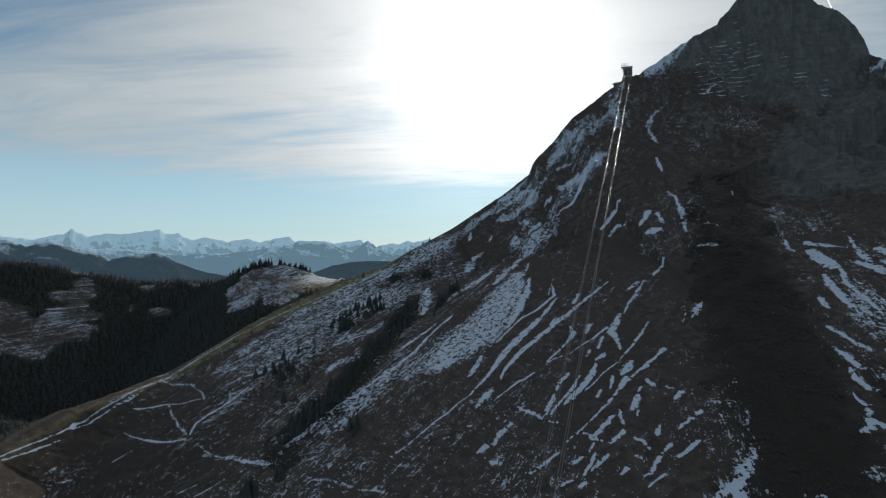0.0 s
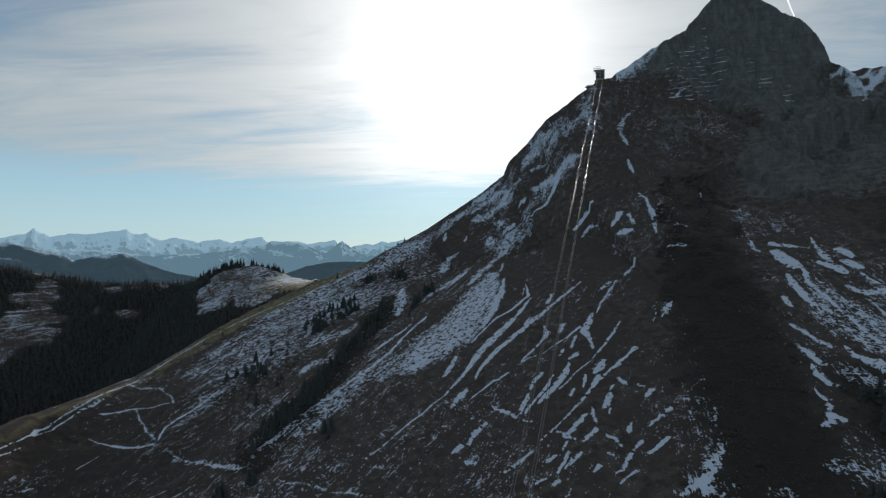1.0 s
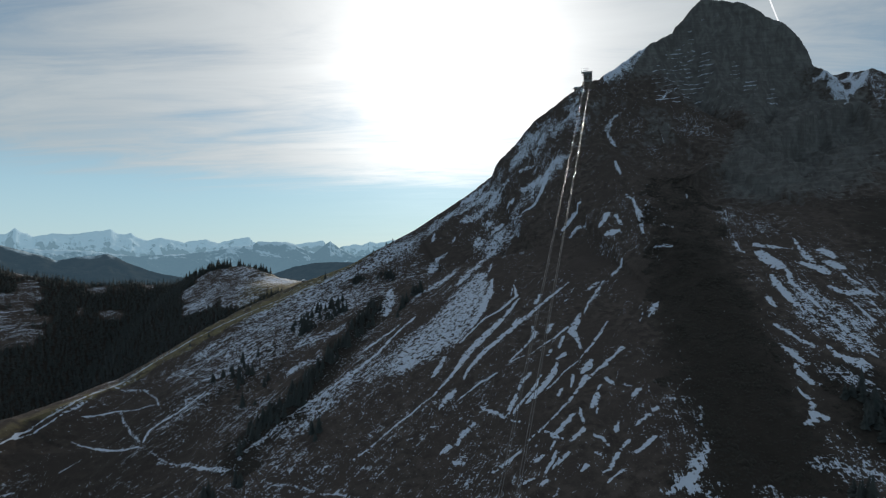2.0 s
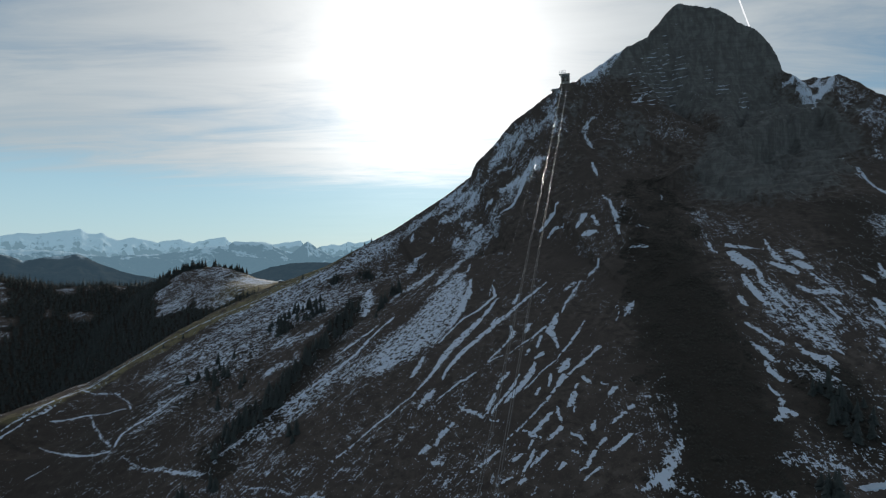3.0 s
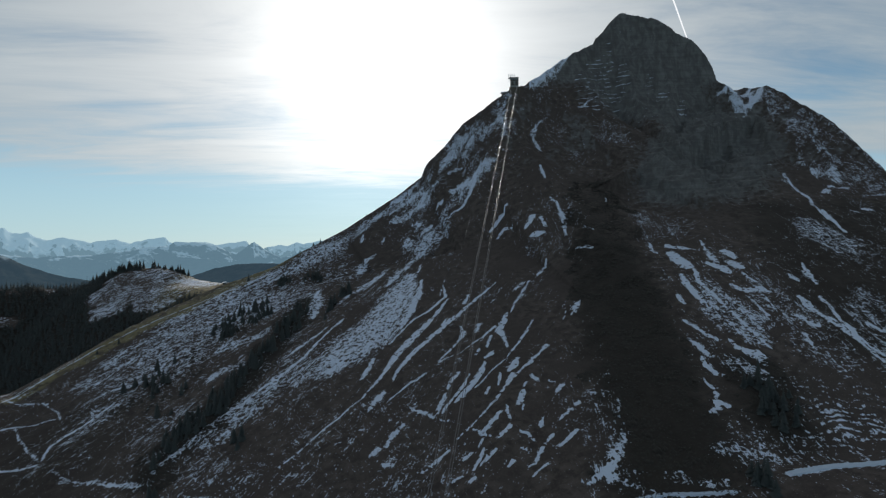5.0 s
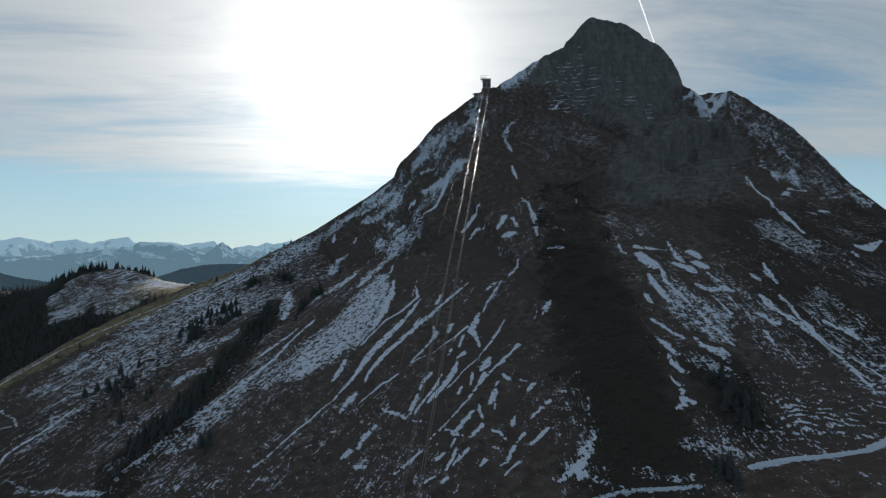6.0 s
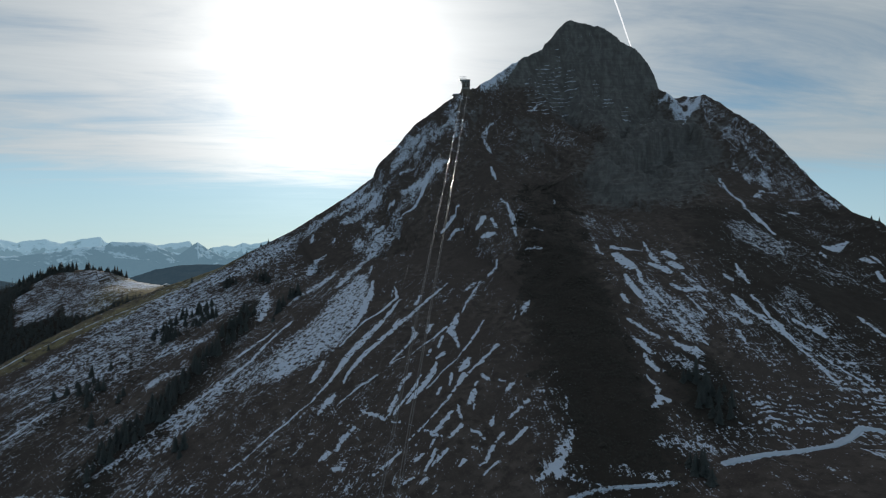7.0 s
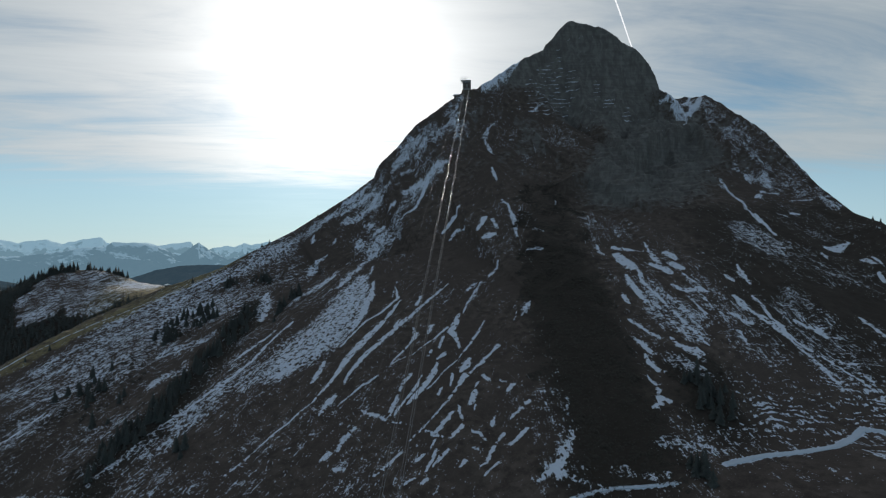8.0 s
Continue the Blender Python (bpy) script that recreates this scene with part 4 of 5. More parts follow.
def far_range(name, mat, label, dist, crest, seed, rough, deep):
    """A far chain of mountains: crest rows of azimuth and elevation in degrees."""
    az, t = np.meshgrid(np.linspace(-75, 85, 1300), np.linspace(-0.5, 1, 61))
    el = np.interp(az, [c[0] for c in crest], [c[1] for c in crest])
    top = np.tan(np.radians(el)) * dist
    fall = np.abs(t) ** 0.8
    d = dist - t * deep
    x, y = d * np.sin(np.radians(az)), d * np.cos(np.radians(az))
    # spurs and gullies that run down from the crest, bent by the lie of the land
    relief = octaves(x + 0.06 * dist * grain(x / dist * 9, y / dist * 9, seed + 3), y, dist * 0.075, 7, seed, 0.58, True)
    line = octaves(az * dist * 0.017, az * 0 + seed, dist * 0.012, 4, seed + 9, 0.5)
    z = EYE_Z + top + line * rough * 0.35 - fall * (top + 330) + relief * rough * 2.6 * np.clip(fall * 4, 0, 1)
    return tagged(grid_mesh(name, x, y, z, mat), label, "mountain range", kind="structure")


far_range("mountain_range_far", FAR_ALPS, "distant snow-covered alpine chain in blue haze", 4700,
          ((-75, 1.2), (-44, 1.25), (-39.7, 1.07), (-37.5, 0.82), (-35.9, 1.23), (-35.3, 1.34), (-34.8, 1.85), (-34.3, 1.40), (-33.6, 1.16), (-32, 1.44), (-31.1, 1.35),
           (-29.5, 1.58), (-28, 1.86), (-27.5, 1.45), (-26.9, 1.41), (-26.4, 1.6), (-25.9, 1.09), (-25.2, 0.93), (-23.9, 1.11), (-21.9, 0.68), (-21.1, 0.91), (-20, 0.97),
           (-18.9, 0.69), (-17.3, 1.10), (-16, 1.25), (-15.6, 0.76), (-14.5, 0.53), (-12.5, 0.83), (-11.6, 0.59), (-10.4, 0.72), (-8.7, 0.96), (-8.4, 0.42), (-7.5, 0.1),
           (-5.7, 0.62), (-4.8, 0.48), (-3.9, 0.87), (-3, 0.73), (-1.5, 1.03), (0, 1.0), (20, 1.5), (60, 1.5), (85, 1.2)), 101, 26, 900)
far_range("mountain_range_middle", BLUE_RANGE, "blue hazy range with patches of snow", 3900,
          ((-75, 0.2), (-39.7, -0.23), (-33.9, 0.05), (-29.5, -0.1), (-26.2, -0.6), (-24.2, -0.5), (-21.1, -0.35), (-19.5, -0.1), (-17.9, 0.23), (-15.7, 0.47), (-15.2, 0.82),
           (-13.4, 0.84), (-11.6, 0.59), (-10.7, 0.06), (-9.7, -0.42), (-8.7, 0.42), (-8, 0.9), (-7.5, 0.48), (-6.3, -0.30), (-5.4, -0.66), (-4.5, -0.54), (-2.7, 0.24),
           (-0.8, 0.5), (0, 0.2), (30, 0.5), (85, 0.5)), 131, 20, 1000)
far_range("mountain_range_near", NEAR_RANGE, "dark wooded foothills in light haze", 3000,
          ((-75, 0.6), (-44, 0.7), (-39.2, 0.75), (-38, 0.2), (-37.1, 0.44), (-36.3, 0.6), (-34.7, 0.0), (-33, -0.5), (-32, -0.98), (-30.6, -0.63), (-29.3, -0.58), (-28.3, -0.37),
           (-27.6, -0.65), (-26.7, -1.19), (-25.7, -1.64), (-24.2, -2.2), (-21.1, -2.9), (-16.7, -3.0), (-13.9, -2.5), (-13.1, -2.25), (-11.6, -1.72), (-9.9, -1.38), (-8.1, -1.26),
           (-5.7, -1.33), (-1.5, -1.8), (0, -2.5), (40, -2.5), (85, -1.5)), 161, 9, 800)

# ---- the farm road, kept open along the foot of the mountain ----
def spline(points, per=10):
    out = []
    p = [points[0], *points, points[-1]]
    for a, b, c, d in zip(p, p[1:], p[2:], p[3:]):
        for k in range(per):
            t = k / per
            out.append(tuple(0.5 * (2 * b[i] + (c[i] - a[i]) * t + (2 * a[i] - 5 * b[i] + 4 * c[i] - d[i]) * t * t + (3 * b[i] - a[i] - 3 * c[i] + d[i]) * t ** 3) for i in (0, 1)))
    return out + [points[-1]]


def farm_road(name, points, width):
    """A snowed-up carriageway on a low bank, with ploughed edges."""
    line = spline(points)
    section = ((-0.62, -1.6), (-0.52, 0.35), (-0.46, 0.75), (-0.40, 0.42), (-0.12, 0.45), (0.12, 0.45), (0.40, 0.42), (0.46, 0.75), (0.52, 0.35), (0.62, -1.6))
    verts, faces, n = [], [], len(section)
    for k, (x, y) in enumerate(line):
        ax, ay = line[max(0, k - 1)]
        bx, by = line[min(len(line) - 1, k + 1)]
        long = math.hypot(bx - ax, by - ay)
        sx, sy = (by - ay) / long, -(bx - ax) / long
        wob = 1 + 0.12 * noise.noise((k * 0.21, 3.0, 0.0))
        mid = float(height(np.array([float(x)]), np.array([float(y)]))[0][0])
        for o, up in section:
            px, py = x + sx * o * width * wob, y + sy * o * width * wob
            own = float(height(np.array([float(px)]), np.array([float(py)]))[0][0])
            verts.append((px, py, (own if abs(o) > 0.6 else mid * 0.6 + own * 0.4) + up + 0.15 * noise.noise((px * 0.2, py * 0.2, 0))))
    for k in range(len(line) - 1):
        for j in range(n - 1):
            faces.append((k * n + j, k * n + j + 1, (k + 1) * n + j + 1, (k + 1) * n + j))
    me = bpy.data.meshes.new(name)
    me.from_pydata(verts, [], faces)
    me.polygons.foreach_set("use_smooth", [True] * len(faces))
    me.materials.append(ROAD)
    return tagged(new(name, me), "snow-covered farm road along the mountain's foot", "road", kind="structure")


farm_road("road_1", ((191, 330), (211, 327), (234, 320), (262, 308)), 2.6)
farm_road("road_2", ((304, 309), (333, 305), (361, 297), (390, 294), (418, 302), (434, 307), (449, 300)), 4.9)

# ---- trees ----
def part(name, verts, faces, mat, parent, label="", smooth=False):
    me = bpy.data.meshes.new(name)
    me.from_pydata([tuple(v) for v in verts], [], faces)
    me.polygons.foreach_set("use_smooth", [smooth] * len(me.polygons))
    me.materials.append(mat)
    ob = new(name, me)
    ob.parent = parent
    if label:
        tagged(ob, label)
    return ob


def spruce_crown(rng, tall, tiers, boughs, spread):
    """Drooping boughs in whorls, uneven, with gaps between them; unit: metres."""
    verts, faces = [], []
    for k in range(tiers):
        f = k / (tiers - 1)
        z = tall * (0.10 + 0.86 * f)
        reach = spread * (1 - f) ** 0.85 + 0.12 * spread * (1 - f) + 0.15
        count = max(4, int(boughs * (1 - 0.5 * f)))
        turn = rng.uniform(0, 6.28)
        for b in range(count):
            if rng.random() < 0.10:
                continue
            a = turn + b * 2 * math.pi / count + rng.uniform(-0.25, 0.25)
            r = reach * rng.uniform(0.65, 1.15)
            half = r * rng.uniform(0.32, 0.46)
            drop = r * rng.uniform(0.25, 0.55)
            zz = z + rng.uniform(-0.02, 0.02) * tall
            c, s = math.cos(a), math.sin(a)
            base = len(verts)
            verts += [(0, 0, zz + tall * 0.05), (c * r * 0.6 - s * half, s * r * 0.6 + c * half, zz - drop * 0.75), (c * r, s * r, zz - drop),
                      (c * r * 0.6 + s * half, s * r * 0.6 - c * half, zz - drop * 0.75), (c * r * 0.55, s * r * 0.55, zz - drop * 0.15)]
            faces += [(base, base + 1, base + 4), (base + 1, base + 2, base + 4), (base + 2, base + 3, base + 4), (base + 3, base, base + 4)]
    base = len(verts)
    verts += [(0.25, 0, tall * 0.9), (-0.12, 0.2, tall * 0.9), (-0.12, -0.2, tall * 0.9), (0, 0, tall * 1.03)]
    faces += [(base, base + 1, base + 3), (base + 1, base + 2, base + 3), (base + 2, base, base + 3)]
    return verts, faces


def trunk_shape(tall, radius, sides=7):
    verts, faces = [], []
    rings = ((-0.8, 1.25), (0.0, 1.1), (0.25, 0.85), (0.6, 0.5), (0.98, 0.08))
    for f, r in rings:
        for k in range(sides):
            a = k * 2 * math.pi / sides
            verts.append((math.cos(a) * radius * r, math.sin(a) * radius * r, f if f < 0 else f * tall))
    for i in range(len(rings) - 1):
        for k in range(sides):
            faces.append((i * sides + k, i * sides + (k + 1) % sides, (i + 1) * sides + (k + 1) % sides, (i + 1) * sides + k))
    return verts, faces


def ground_at(x, y, land="mountain"):
    ax, ay = np.array([float(x)]), np.array([float(y)])
    if land == "hill":
        return float(max(hill_height(ax, ay)[0], floor_height(ax, ay)[0]))
    return float(height(ax, ay)[0][0])


def spruce(seed, tall, spread):
    rng = random.Random(seed)
    tree = new("spruce_tree")
    part("trunk", *trunk_shape(tall, tall * 0.014), BARK, tree)
    part("crown", *spruce_crown(rng, tall, 14, 11, spread), NEEDLES, tree)
    return tagged(tree, "dark green mountain spruce on the steep slope", "tree", "spruces on the slope")


SPRUCES = [spruce(s, h, w) for s, h, w in ((1, 18, 4.4), (2, 15, 4.2), (3, 19, 4.4), (4, 12, 3.8), (5, 9, 3.4))]
planted = []


def plant(line, width, count, seed, low=0.75, high=1.15, land="mountain", label="", gap=4.0):
    """Spruces standing along a strip of the plan."""
    rng = random.Random(seed)
    spans = [math.dist(a, b) for a, b in zip(line, line[1:])]
    made = 0
    for _ in range(count * 12):
        if made >= count:
            break
        s = rng.uniform(0, sum(spans))
        for (a, b), n in zip(zip(line, line[1:]), spans):
            if s <= n:
                break
            s -= n
        x = a[0] + (b[0] - a[0]) * s / n + rng.gauss(0, width * 0.3)
        y = a[1] + (b[1] - a[1]) * s / n + rng.gauss(0, width * 0.3)
        if any(abs(x - p) < gap and abs(y - q) < gap for p, q in planted):
            continue
        planted.append((x, y))
        made += 1
        k = rng.uniform(low, high)
        m = pose(x, y, ground_at(x, y, land) - 0.3, rng.uniform(-2, 2), rng.uniform(-2, 2), rng.uniform(0, 360)) @ Matrix.Diagonal((k * rng.uniform(0.9, 1.15), k * rng.uniform(0.9, 1.15), k, 1))
        t = copy_thing(rng.choice(SPRUCES), m)
        t.matrix_basis = m
        if label:
            tagged(t, label)


plant(((-42, 911), (-20, 902)), 15, 9, 1)
plant(((-7, 753), (2, 782)), 11, 8, 2)
plant(((14, 797), (22, 800)), 7, 5, 3)
plant(((-46, 778), (-69, 721), (-85, 689)), 31, 30, 4)
plant(((-85, 689), (-109, 648), (-123, 607)), 31, 34, 5)
plant(((-123, 607), (-146, 579), (-161, 551)), 28, 28, 6)
plant(((-134, 842), (-151, 815), (-162, 799)), 18, 14, 7)
plant(((-105, 848), (-117, 827)), 14, 10, 8)
plant(((351, 385), (341, 359), (335, 343)), 21, 22, 9)
plant(((282, 314), (280, 302)), 9, 6, 10)
plant(((-90, 909), (-67, 912)), 12, 7, 11)
plant(((-118, 799), (-98, 808)), 21, 12, 12)
plant(((-150, 770), (-136, 784)), 12, 7, 13)
plant(((-241, 747), (-167, 645)), 46, 18, 14)
plant(((-182, 493), (-174, 485)), 9, 6, 15)
plant(((-156, 502), (-153, 508)), 7, 3, 16)
plant(((-98, 529), (-86, 543)), 12, 3, 17)

# a row and a clump on the far hill's brow, and a few on the ridges
BROW = "spruce in the row on the snowy hill's brow"
plant(((-505, 1342), (-470, 1368), (-440, 1366)), 22, 34, 31, 0.95, 1.4, "hill", BROW, 3.0)
plant(((-425, 1372), (-360, 1356), (-335, 1350)), 9, 24, 32, 0.75, 1.1, "hill", BROW, 3.0)
plant(((-560, 1400), (-520, 1360)), 24, 16, 33, 0.8, 1.2, "hill", BROW, 3.0)
RIDGE = "small spruce standing alone on the grassy ridge"
for k, (x, y, s) in enumerate(((-140, 935, 0.75), (-37, 985, 0.5), (-25, 990, 0.45), (-60, 976, 0.4), (60, 1022, 0.4), (-300, 835, 0.55), (-322, 820, 0.5),
                               (800, 540, 0.4), (808, 556, 0.5), (790, 522, 0.45), (770, 490, 0.5), (756, 470, 0.4), (745, 452, 0.5))):
    t = copy_thing(SPRUCES[k % 5], pose(x, y, 0))
    t.matrix_basis = pose(x, y, ground_at(x, y) - 0.3, 0, 0, 40 * k) @ Matrix.Diagonal((s, s, s, 1))
    tagged(t, RIDGE)
# the five first trees stand in the hollow among the others
for t, (x, y) in zip(SPRUCES, ((-95, 672), (-112, 633), (-130, 600), (-60, 735), (-140, 590))):
    t.matrix_basis = pose(x, y, ground_at(x, y) - 0.3)


def forest(name, label, spots, mat, seed, tall, spread, tiers, boughs):
    """Far woods: many spruces in one mesh; spots are rows of x, y, z, size."""
    rng = random.Random(seed)
    kinds = [tuple(np.array(a) if i == 0 else a for i, a in enumerate(spruce_crown(rng, tall * rng.uniform(0.9, 1.1), tiers, boughs, spread))) for _ in range(5)]
    verts, faces, base = [], [], 0
    for x, y, z, s in spots:
        v, f = kinds[rng.randrange(5)]
        a = rng.uniform(0, 6.28)
        c, d = math.cos(a) * s, math.sin(a) * s
        verts.append(np.stack((v[:, 0] * c - v[:, 1] * d + x, v[:, 0] * d + v[:, 1] * c + y, v[:, 2] * s * rng.uniform(0.85, 1.15) + z), -1))
        faces += [tuple(i + base for i in q) for q in f]
        base += len(v)
    me = bpy.data.meshes.new(name)
    me.from_pydata(np.concatenate(verts).tolist(), [], faces)
    me.materials.append(mat)
    return tagged(new(name, me), label, "forest", kind="stuff")


def scatter(x0, x1, y0, y1, gap, seed):
    rng = np.random.default_rng(seed)
    x, y = np.meshgrid(np.arange(x0, x1, gap), np.arange(y0, y1, gap))
    x, y = x + rng.uniform(-0.45, 0.45, x.shape) * gap, y + rng.uniform(-0.45, 0.45, x.shape) * gap
    return x.ravel(), y.ravel(), rng


# the wooded hill: no trees on the pastures, few behind the brow
tx, ty, rng = scatter(-1500, -260, 560, 1500, 7.7, 7)
tz = np.maximum(hill_height(tx, ty), floor_height(tx, ty))
d, side, _ = along(tx, ty, HILL)
crest_w, side_w, _ = along(tx, ty, WEST)
keep = (open_pasture(tx, ty) < 0.35 + 0.25 * rng.random(tx.size)) & ((side < 0) | (d < 14)) & ((crest_w > 38 + 24 * step(ty, 680, 780)) & (side_w > 0)) & (rng.random(tx.size) < 0.95)
keep &= ~((tx > -600) & (d < 60) & (tx < -480) & (rng.random(tx.size) < 0.5)) & ~((tx > -480) & (ty > 1180))
keep &= tx / ty > -1.05
forest("forest", "dense dark spruce forest covering the hill", zip(tx[keep], ty[keep], tz[keep] - 0.4, rng.uniform(0.65, 1.1, keep.sum())), NEEDLES, 8, 18, 4.3, 7, 7)

# low dark brushwood on the rib and in the hollows
bx, by, rng = scatter(-420, 720, 300, 960, 3.0, 9)
rib, _, _ = along(bx, by, ((425, 806), (340, 622), (296, 500), (266, 413), (248, 360), (236, 338)))
hollow, _, _ = along(bx, by, ((-40, 800), (-64, 732), (-89, 671), (-114, 618), (-140, 574), (-163, 540)))
brow, _, _ = along(bx, by, ((-149, 805), (-174, 761), (-187, 693), (-209, 675)))
bog, _, _ = along(bx, by, ((357, 401), (345, 369), (337, 343)))
loose = grain(bx / 28, by / 28, 99)
odds = 0.95 * (rib < 44 + 30 * loose) + 0.9 * (hollow < 22 + 26 * loose) + 0.4 * (brow < 26 + 40 * loose) + 0.9 * (bog < 22 + 16 * loose)
keep = rng.random(bx.size) < odds
bz = height(bx, by)[0]
forest("brushwood", "low dark dwarf pine and alder brushwood on the steep rib", zip(bx[keep], by[keep], bz[keep] - 0.3, rng.uniform(0.4, 1.15, keep.sum()) * (1 + 0.9 * np.clip(loose[keep], -0.4, 0.7))), SHRUB, 10, 4.2, 3.2, 2, 6)

# ---- the top station, its ropes, a hut and the vapour trail ----
def box(bm, x0, x1, y0, y1, z0, z1, bevel=0.0):
    r = bmesh.ops.create_cube(bm, size=1.0, matrix=Matrix.LocRotScale(((x0 + x1) / 2, (y0 + y1) / 2, (z0 + z1) / 2), None, (x1 - x0, y1 - y0, z1 - z0)))
    if bevel:
        edges = {e for v in r["verts"] for e in v.link_edges}
        bmesh.ops.bevel(bm, geom=list(edges), offset=bevel, segments=1, affect="EDGES")
    return r["verts"]


def piece(name, build, mat, parent, label=""):
    bm = bmesh.new()
    build(bm)
    me = bpy.data.meshes.new(name)
    bm.to_mesh(me)
    bm.free()
    me.materials.append(mat)
    ob = new(name, me)
    ob.parent = parent
    return tagged(ob, label) if label else ob


def wedge(bm, x0, x1, y0, y1, z0, z1, z2):
    """A mono-pitch roof slab that falls from z2 at x0 to z1 at x1."""
    v = [bm.verts.new(p) for p in ((x0, y0, z0), (x1, y0, z0), (x1, y1, z0), (x0, y1, z0), (x0, y0, z2), (x1, y0, z1), (x1, y1, z1), (x0, y1, z2))]
    for f in ((3, 2, 1, 0), (4, 5, 6, 7), (0, 1, 5, 4), (1, 2, 6, 5), (2, 3, 7, 6), (3, 0, 4, 7)):
        bm.faces.new([v[i] for i in f])


def top_station():
    st = new("cable_car_station")
    piece("tower", lambda bm: (box(bm, -8, 9, -8, 8, -14, 19, 0.4), box(bm, -8.5, 9.5, -8.5, 8.5, 18.6, 19.8, 0.15)), CONCRETE, st)
    piece("foundation", lambda bm: (box(bm, -10, 11, -9, 9, -28, -1, 0.5), box(bm, 9, 14, -7, 8, -28, -6, 0.4)), CLADDING, st)
    piece("rope_bay", lambda bm: (box(bm, -6.4, -0.4, -11.5, -8, 4, 5, 0.1), box(bm, 1.4, 7.4, -11.5, -8, 4, 5, 0.1), box(bm, -7, 8, -10.5, -8, 12.0, 13.0, 0.15)), CLADDING, st)
    # solid dark panels stand in for the shade inside the cabin bays
    for x in (-3.4, 4.4):
        piece("bay_shade_panel", lambda bm: box(bm, x - 1.8, x + 1.8, -8.15, -7.6, 5.2, 10.8), CLADDING, st, "dark panel standing in for the shade of a cabin bay")
    for z in (14.4,):
        for x in (-5.5, -2.0, 1.5, 5.0):
            w_ = piece("window", lambda bm: box(bm, x, x + 2.2, -8.1, -7.8, z, z + 2.0, 0.05), GLASS, st)
            piece("window_frame", lambda bm: (box(bm, x - 0.15, x + 2.35, -8.18, -7.9, z - 0.2, z, 0.0), box(bm, x - 0.15, x + 2.35, -8.18, -7.9, z + 2.0, z + 2.15, 0.0)), METAL, w_)
    # railed platform with a mast on the roof
    plat = piece("roof_platform", lambda bm: box(bm, -12, 1, -6, 5, 20.2, 20.5, 0.08), METAL, st, "steel roof platform with railings")
    for x in (-11.8, -7.5, -3.3, 0.8):
        for y in (-5.8, 4.8):
            piece("railing_post", lambda bm: box(bm, x - 0.18, x + 0.18, y - 0.18, y + 0.18, 20.5, 27.0), METAL, plat)
    for z in (22.6, 26.7):
        piece("rail", lambda bm: (box(bm, -12, 1, -6.0, -5.65, z, z + 0.3), box(bm, -12, 1, 4.65, 5.0, z, z + 0.3), box(bm, -12, -11.65, -6, 5, z, z + 0.3)), METAL, plat)
    piece("strut", lambda bm: (box(bm, -9.6, -9.0, -1, -0.4, 14.5, 20.3), box(bm, -11, -8, -1, -0.4, 14.2, 14.8)), METAL, st)
    piece("mast", lambda bm: box(bm, -5.2, -4.9, -0.2, 0.1, 20.9, 28.5), METAL, st)
    # lower wing on the ridge
    piece("lower_wing", lambda bm: box(bm, -26, -11, -6, 6, -32, -11, 0.3), CLADDING, st, "low wooden wing")
    piece("wing_roof", lambda bm: wedge(bm, -27, -10.8, -7, 7, -10.9, -9.1, -10.1), METAL, st)
    piece("terrace", lambda bm: box(bm, -29, -9, -9, -5.5, -13.7, -12.9, 0.1), CONCRETE, st)
    for k in range(6):
        piece("terrace_post", lambda bm: box(bm, -28.7 + 3.8 * k, -28.4 + 3.8 * k, -8.9, -8.6, -12.9, -11.5), METAL, st)
    st.matrix_basis = pose(368, 1064, EYE_Z + 342, 0, 0, -17)
    return tagged(st, "grey concrete cable car station on the rocky ridge", "station")


top_station()


def rope(name, label, top, foot, sag, radius, gap=0.0):
    """A hanging rope, or a pair of them side by side, as one mesh."""
    a, b = Vector(top), Vector(foot)
    across = (b - a).cross(Vector((0, 0, 1))).normalized()
    up = across.cross(b - a).normalized()
    verts, faces, sides, count = [], [], 8, 120
    for off in ((-gap, gap) if gap else (0.0,)):
        base = len(verts)
        for i in range(count + 1):
            t = i / count
            p = a.lerp(b, t) + across * off - Vector((0, 0, sag * 4 * t * (1 - t)))
            for k in range(sides):
                w = 2 * math.pi * k / sides
                verts.append(p + across * math.cos(w) * radius + up * math.sin(w) * radius)
        for i in range(count):
            for k in range(sides):
                faces.append((base + i * sides + k, base + i * sides + (k + 1) % sides, base + (i + 1) * sides + (k + 1) % sides, base + (i + 1) * sides + k))
    ob = part(name, verts, faces, ROPE, None, "", True)
    return tagged(ob, label, "cable", "ropes of the cable car")


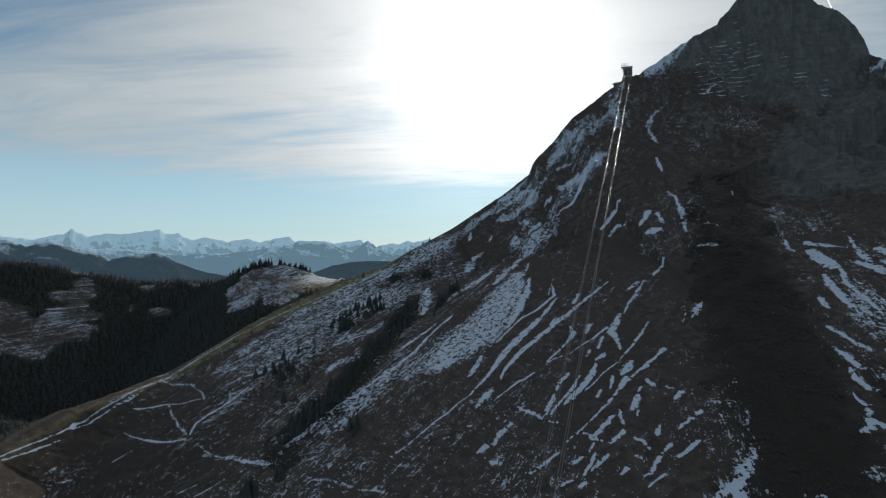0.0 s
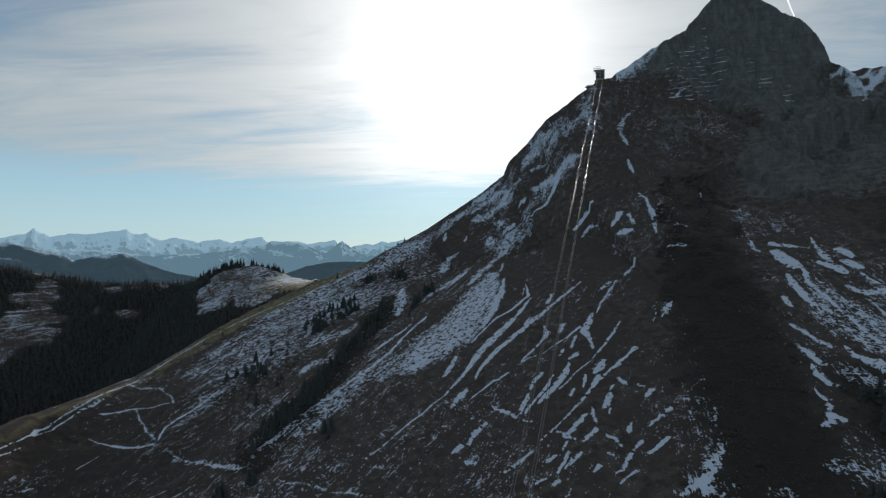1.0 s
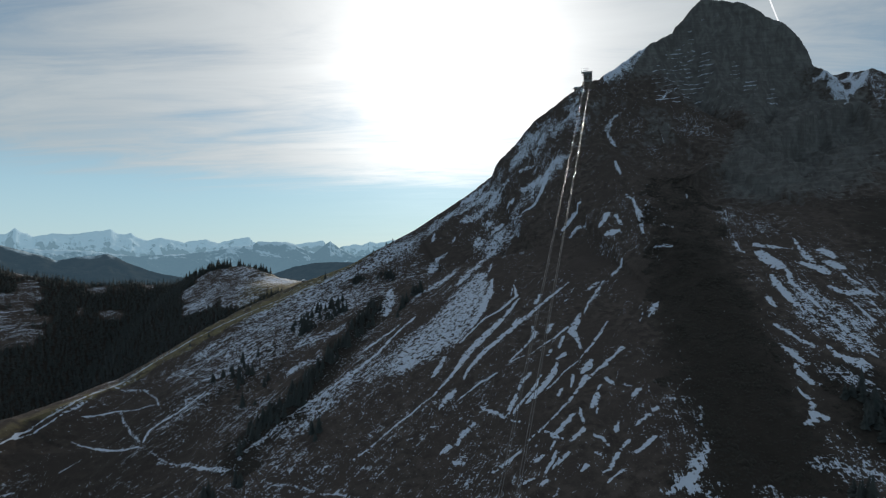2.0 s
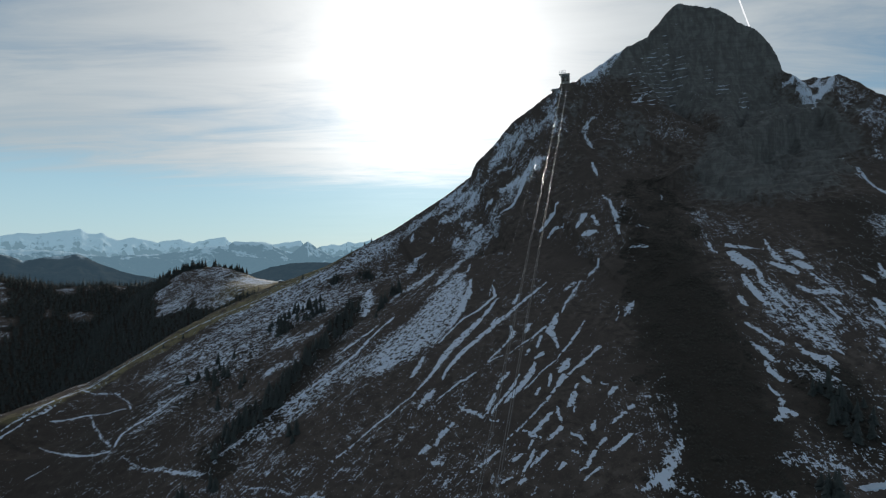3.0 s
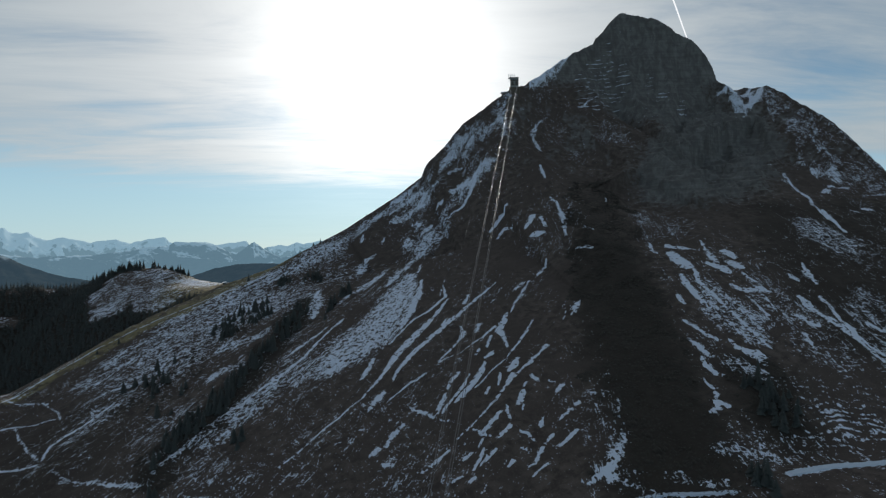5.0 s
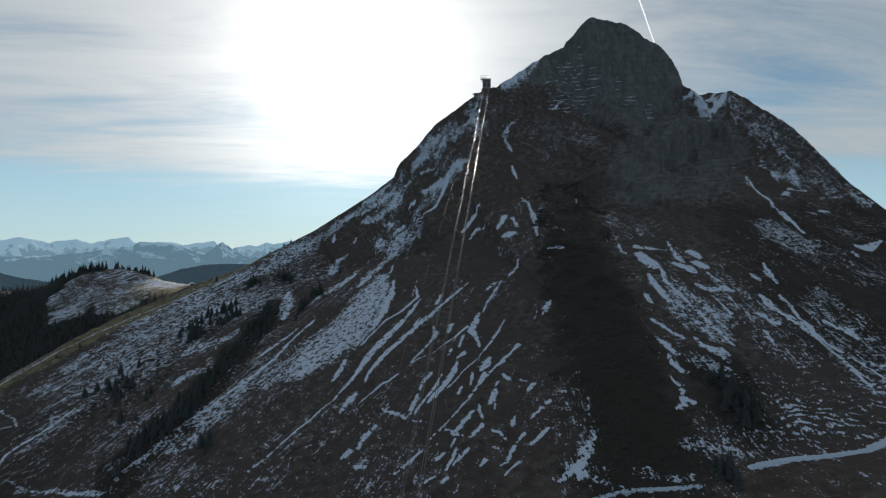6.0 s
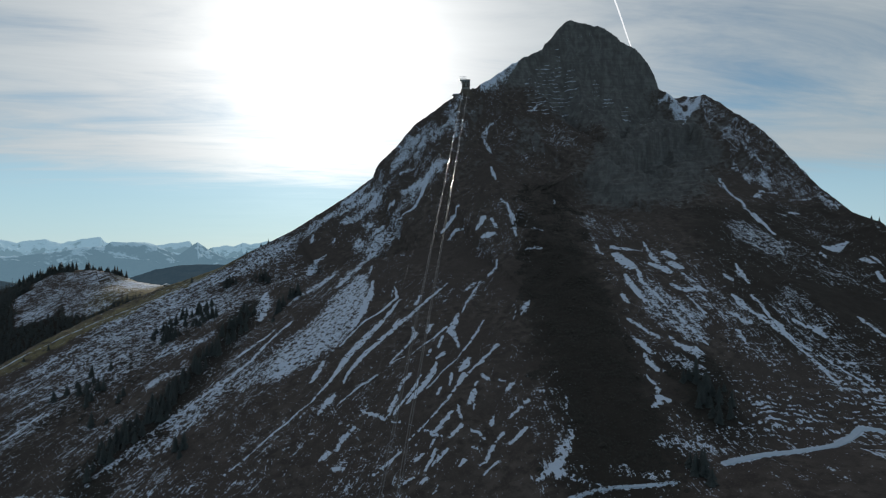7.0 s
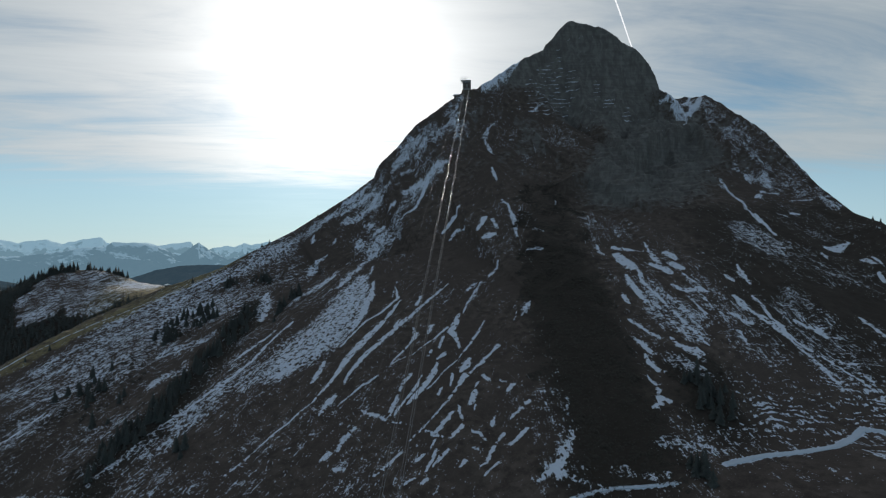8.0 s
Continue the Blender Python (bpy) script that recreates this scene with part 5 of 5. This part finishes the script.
rope("track_rope", "pair of shining steel track ropes of the cable car", (360, 1054, EYE_Z + 345), (-54, -9, EYE_Z - 241), 6, 0.15, 0.6)
rope("track_rope", "pair of shining steel track ropes of the cable car", (370, 1051, EYE_Z + 345), (-49, -17, EYE_Z - 241), 6, 0.15, 0.6)
rope("haul_rope", "thin steel haul rope hanging over the slope", (345, 1056, EYE_Z + 326), (-70, 11, EYE_Z - 241), 8, 0.06)


def vapour_trail():
    a, b = Vector((2370, 3588, EYE_Z + 2150)), Vector((2560, 3456, EYE_Z + 1490))
    across = (b - a).cross(Vector((2400, 3500, 1700))).normalized()
    verts, faces, n = [], [], 60
    for i in range(n + 1):
        t = i / n
        p = a.lerp(b, t) + across * (6 * math.sin(t * 5))
        r = 6.0 - 2.0 * t + 1.2 * noise.noise((t * 30, 0, 0))
        for k in range(8):
            w = 2 * math.pi * k / 8
            verts.append(p + across * math.cos(w) * r + Vector((0.56, 0.82, 0)) * math.sin(w) * r)
    for i in range(n):
        for k in range(8):
            faces.append((i * 8 + k, i * 8 + (k + 1) % 8, (i + 1) * 8 + (k + 1) % 8, (i + 1) * 8 + k))
    ob = part("vapour_trail", verts, faces, VAPOUR_GLOW, None, "", True)
    return tagged(ob, "thin white vapour trail in the sky", "vapour trail", kind="structure")


vapour_trail()


def hut():
    h = new("alpine_hut")
    piece("wall", lambda bm: box(bm, -4, 4, -3, 3, -1.5, 2.6, 0.05), CLADDING, h)
    piece("roof", lambda bm: (wedge(bm, 0, 4.8, -3.6, 3.6, 2.3, 2.5, 4.6), wedge(bm, 0, -4.8, -3.6, 3.6, 2.3, 2.5, 4.6)), SNOW, h, "snow-covered roof")
    piece("door", lambda bm: box(bm, -0.5, 0.5, -3.08, -2.9, 0, 2.0, 0.02), DARK, h)
    for x in (-2.8, 1.8):
        piece("window", lambda bm: box(bm, x, x + 0.9, -3.06, -2.9, 0.9, 1.7, 0.02), GLASS, h)
    return tagged(h, "small wooden alpine hut with a snow-covered roof", "hut")


h = hut()
h.matrix_basis = pose(-182, 965, ground_at(-182, 965) + 0.6, 0, 0, 20)
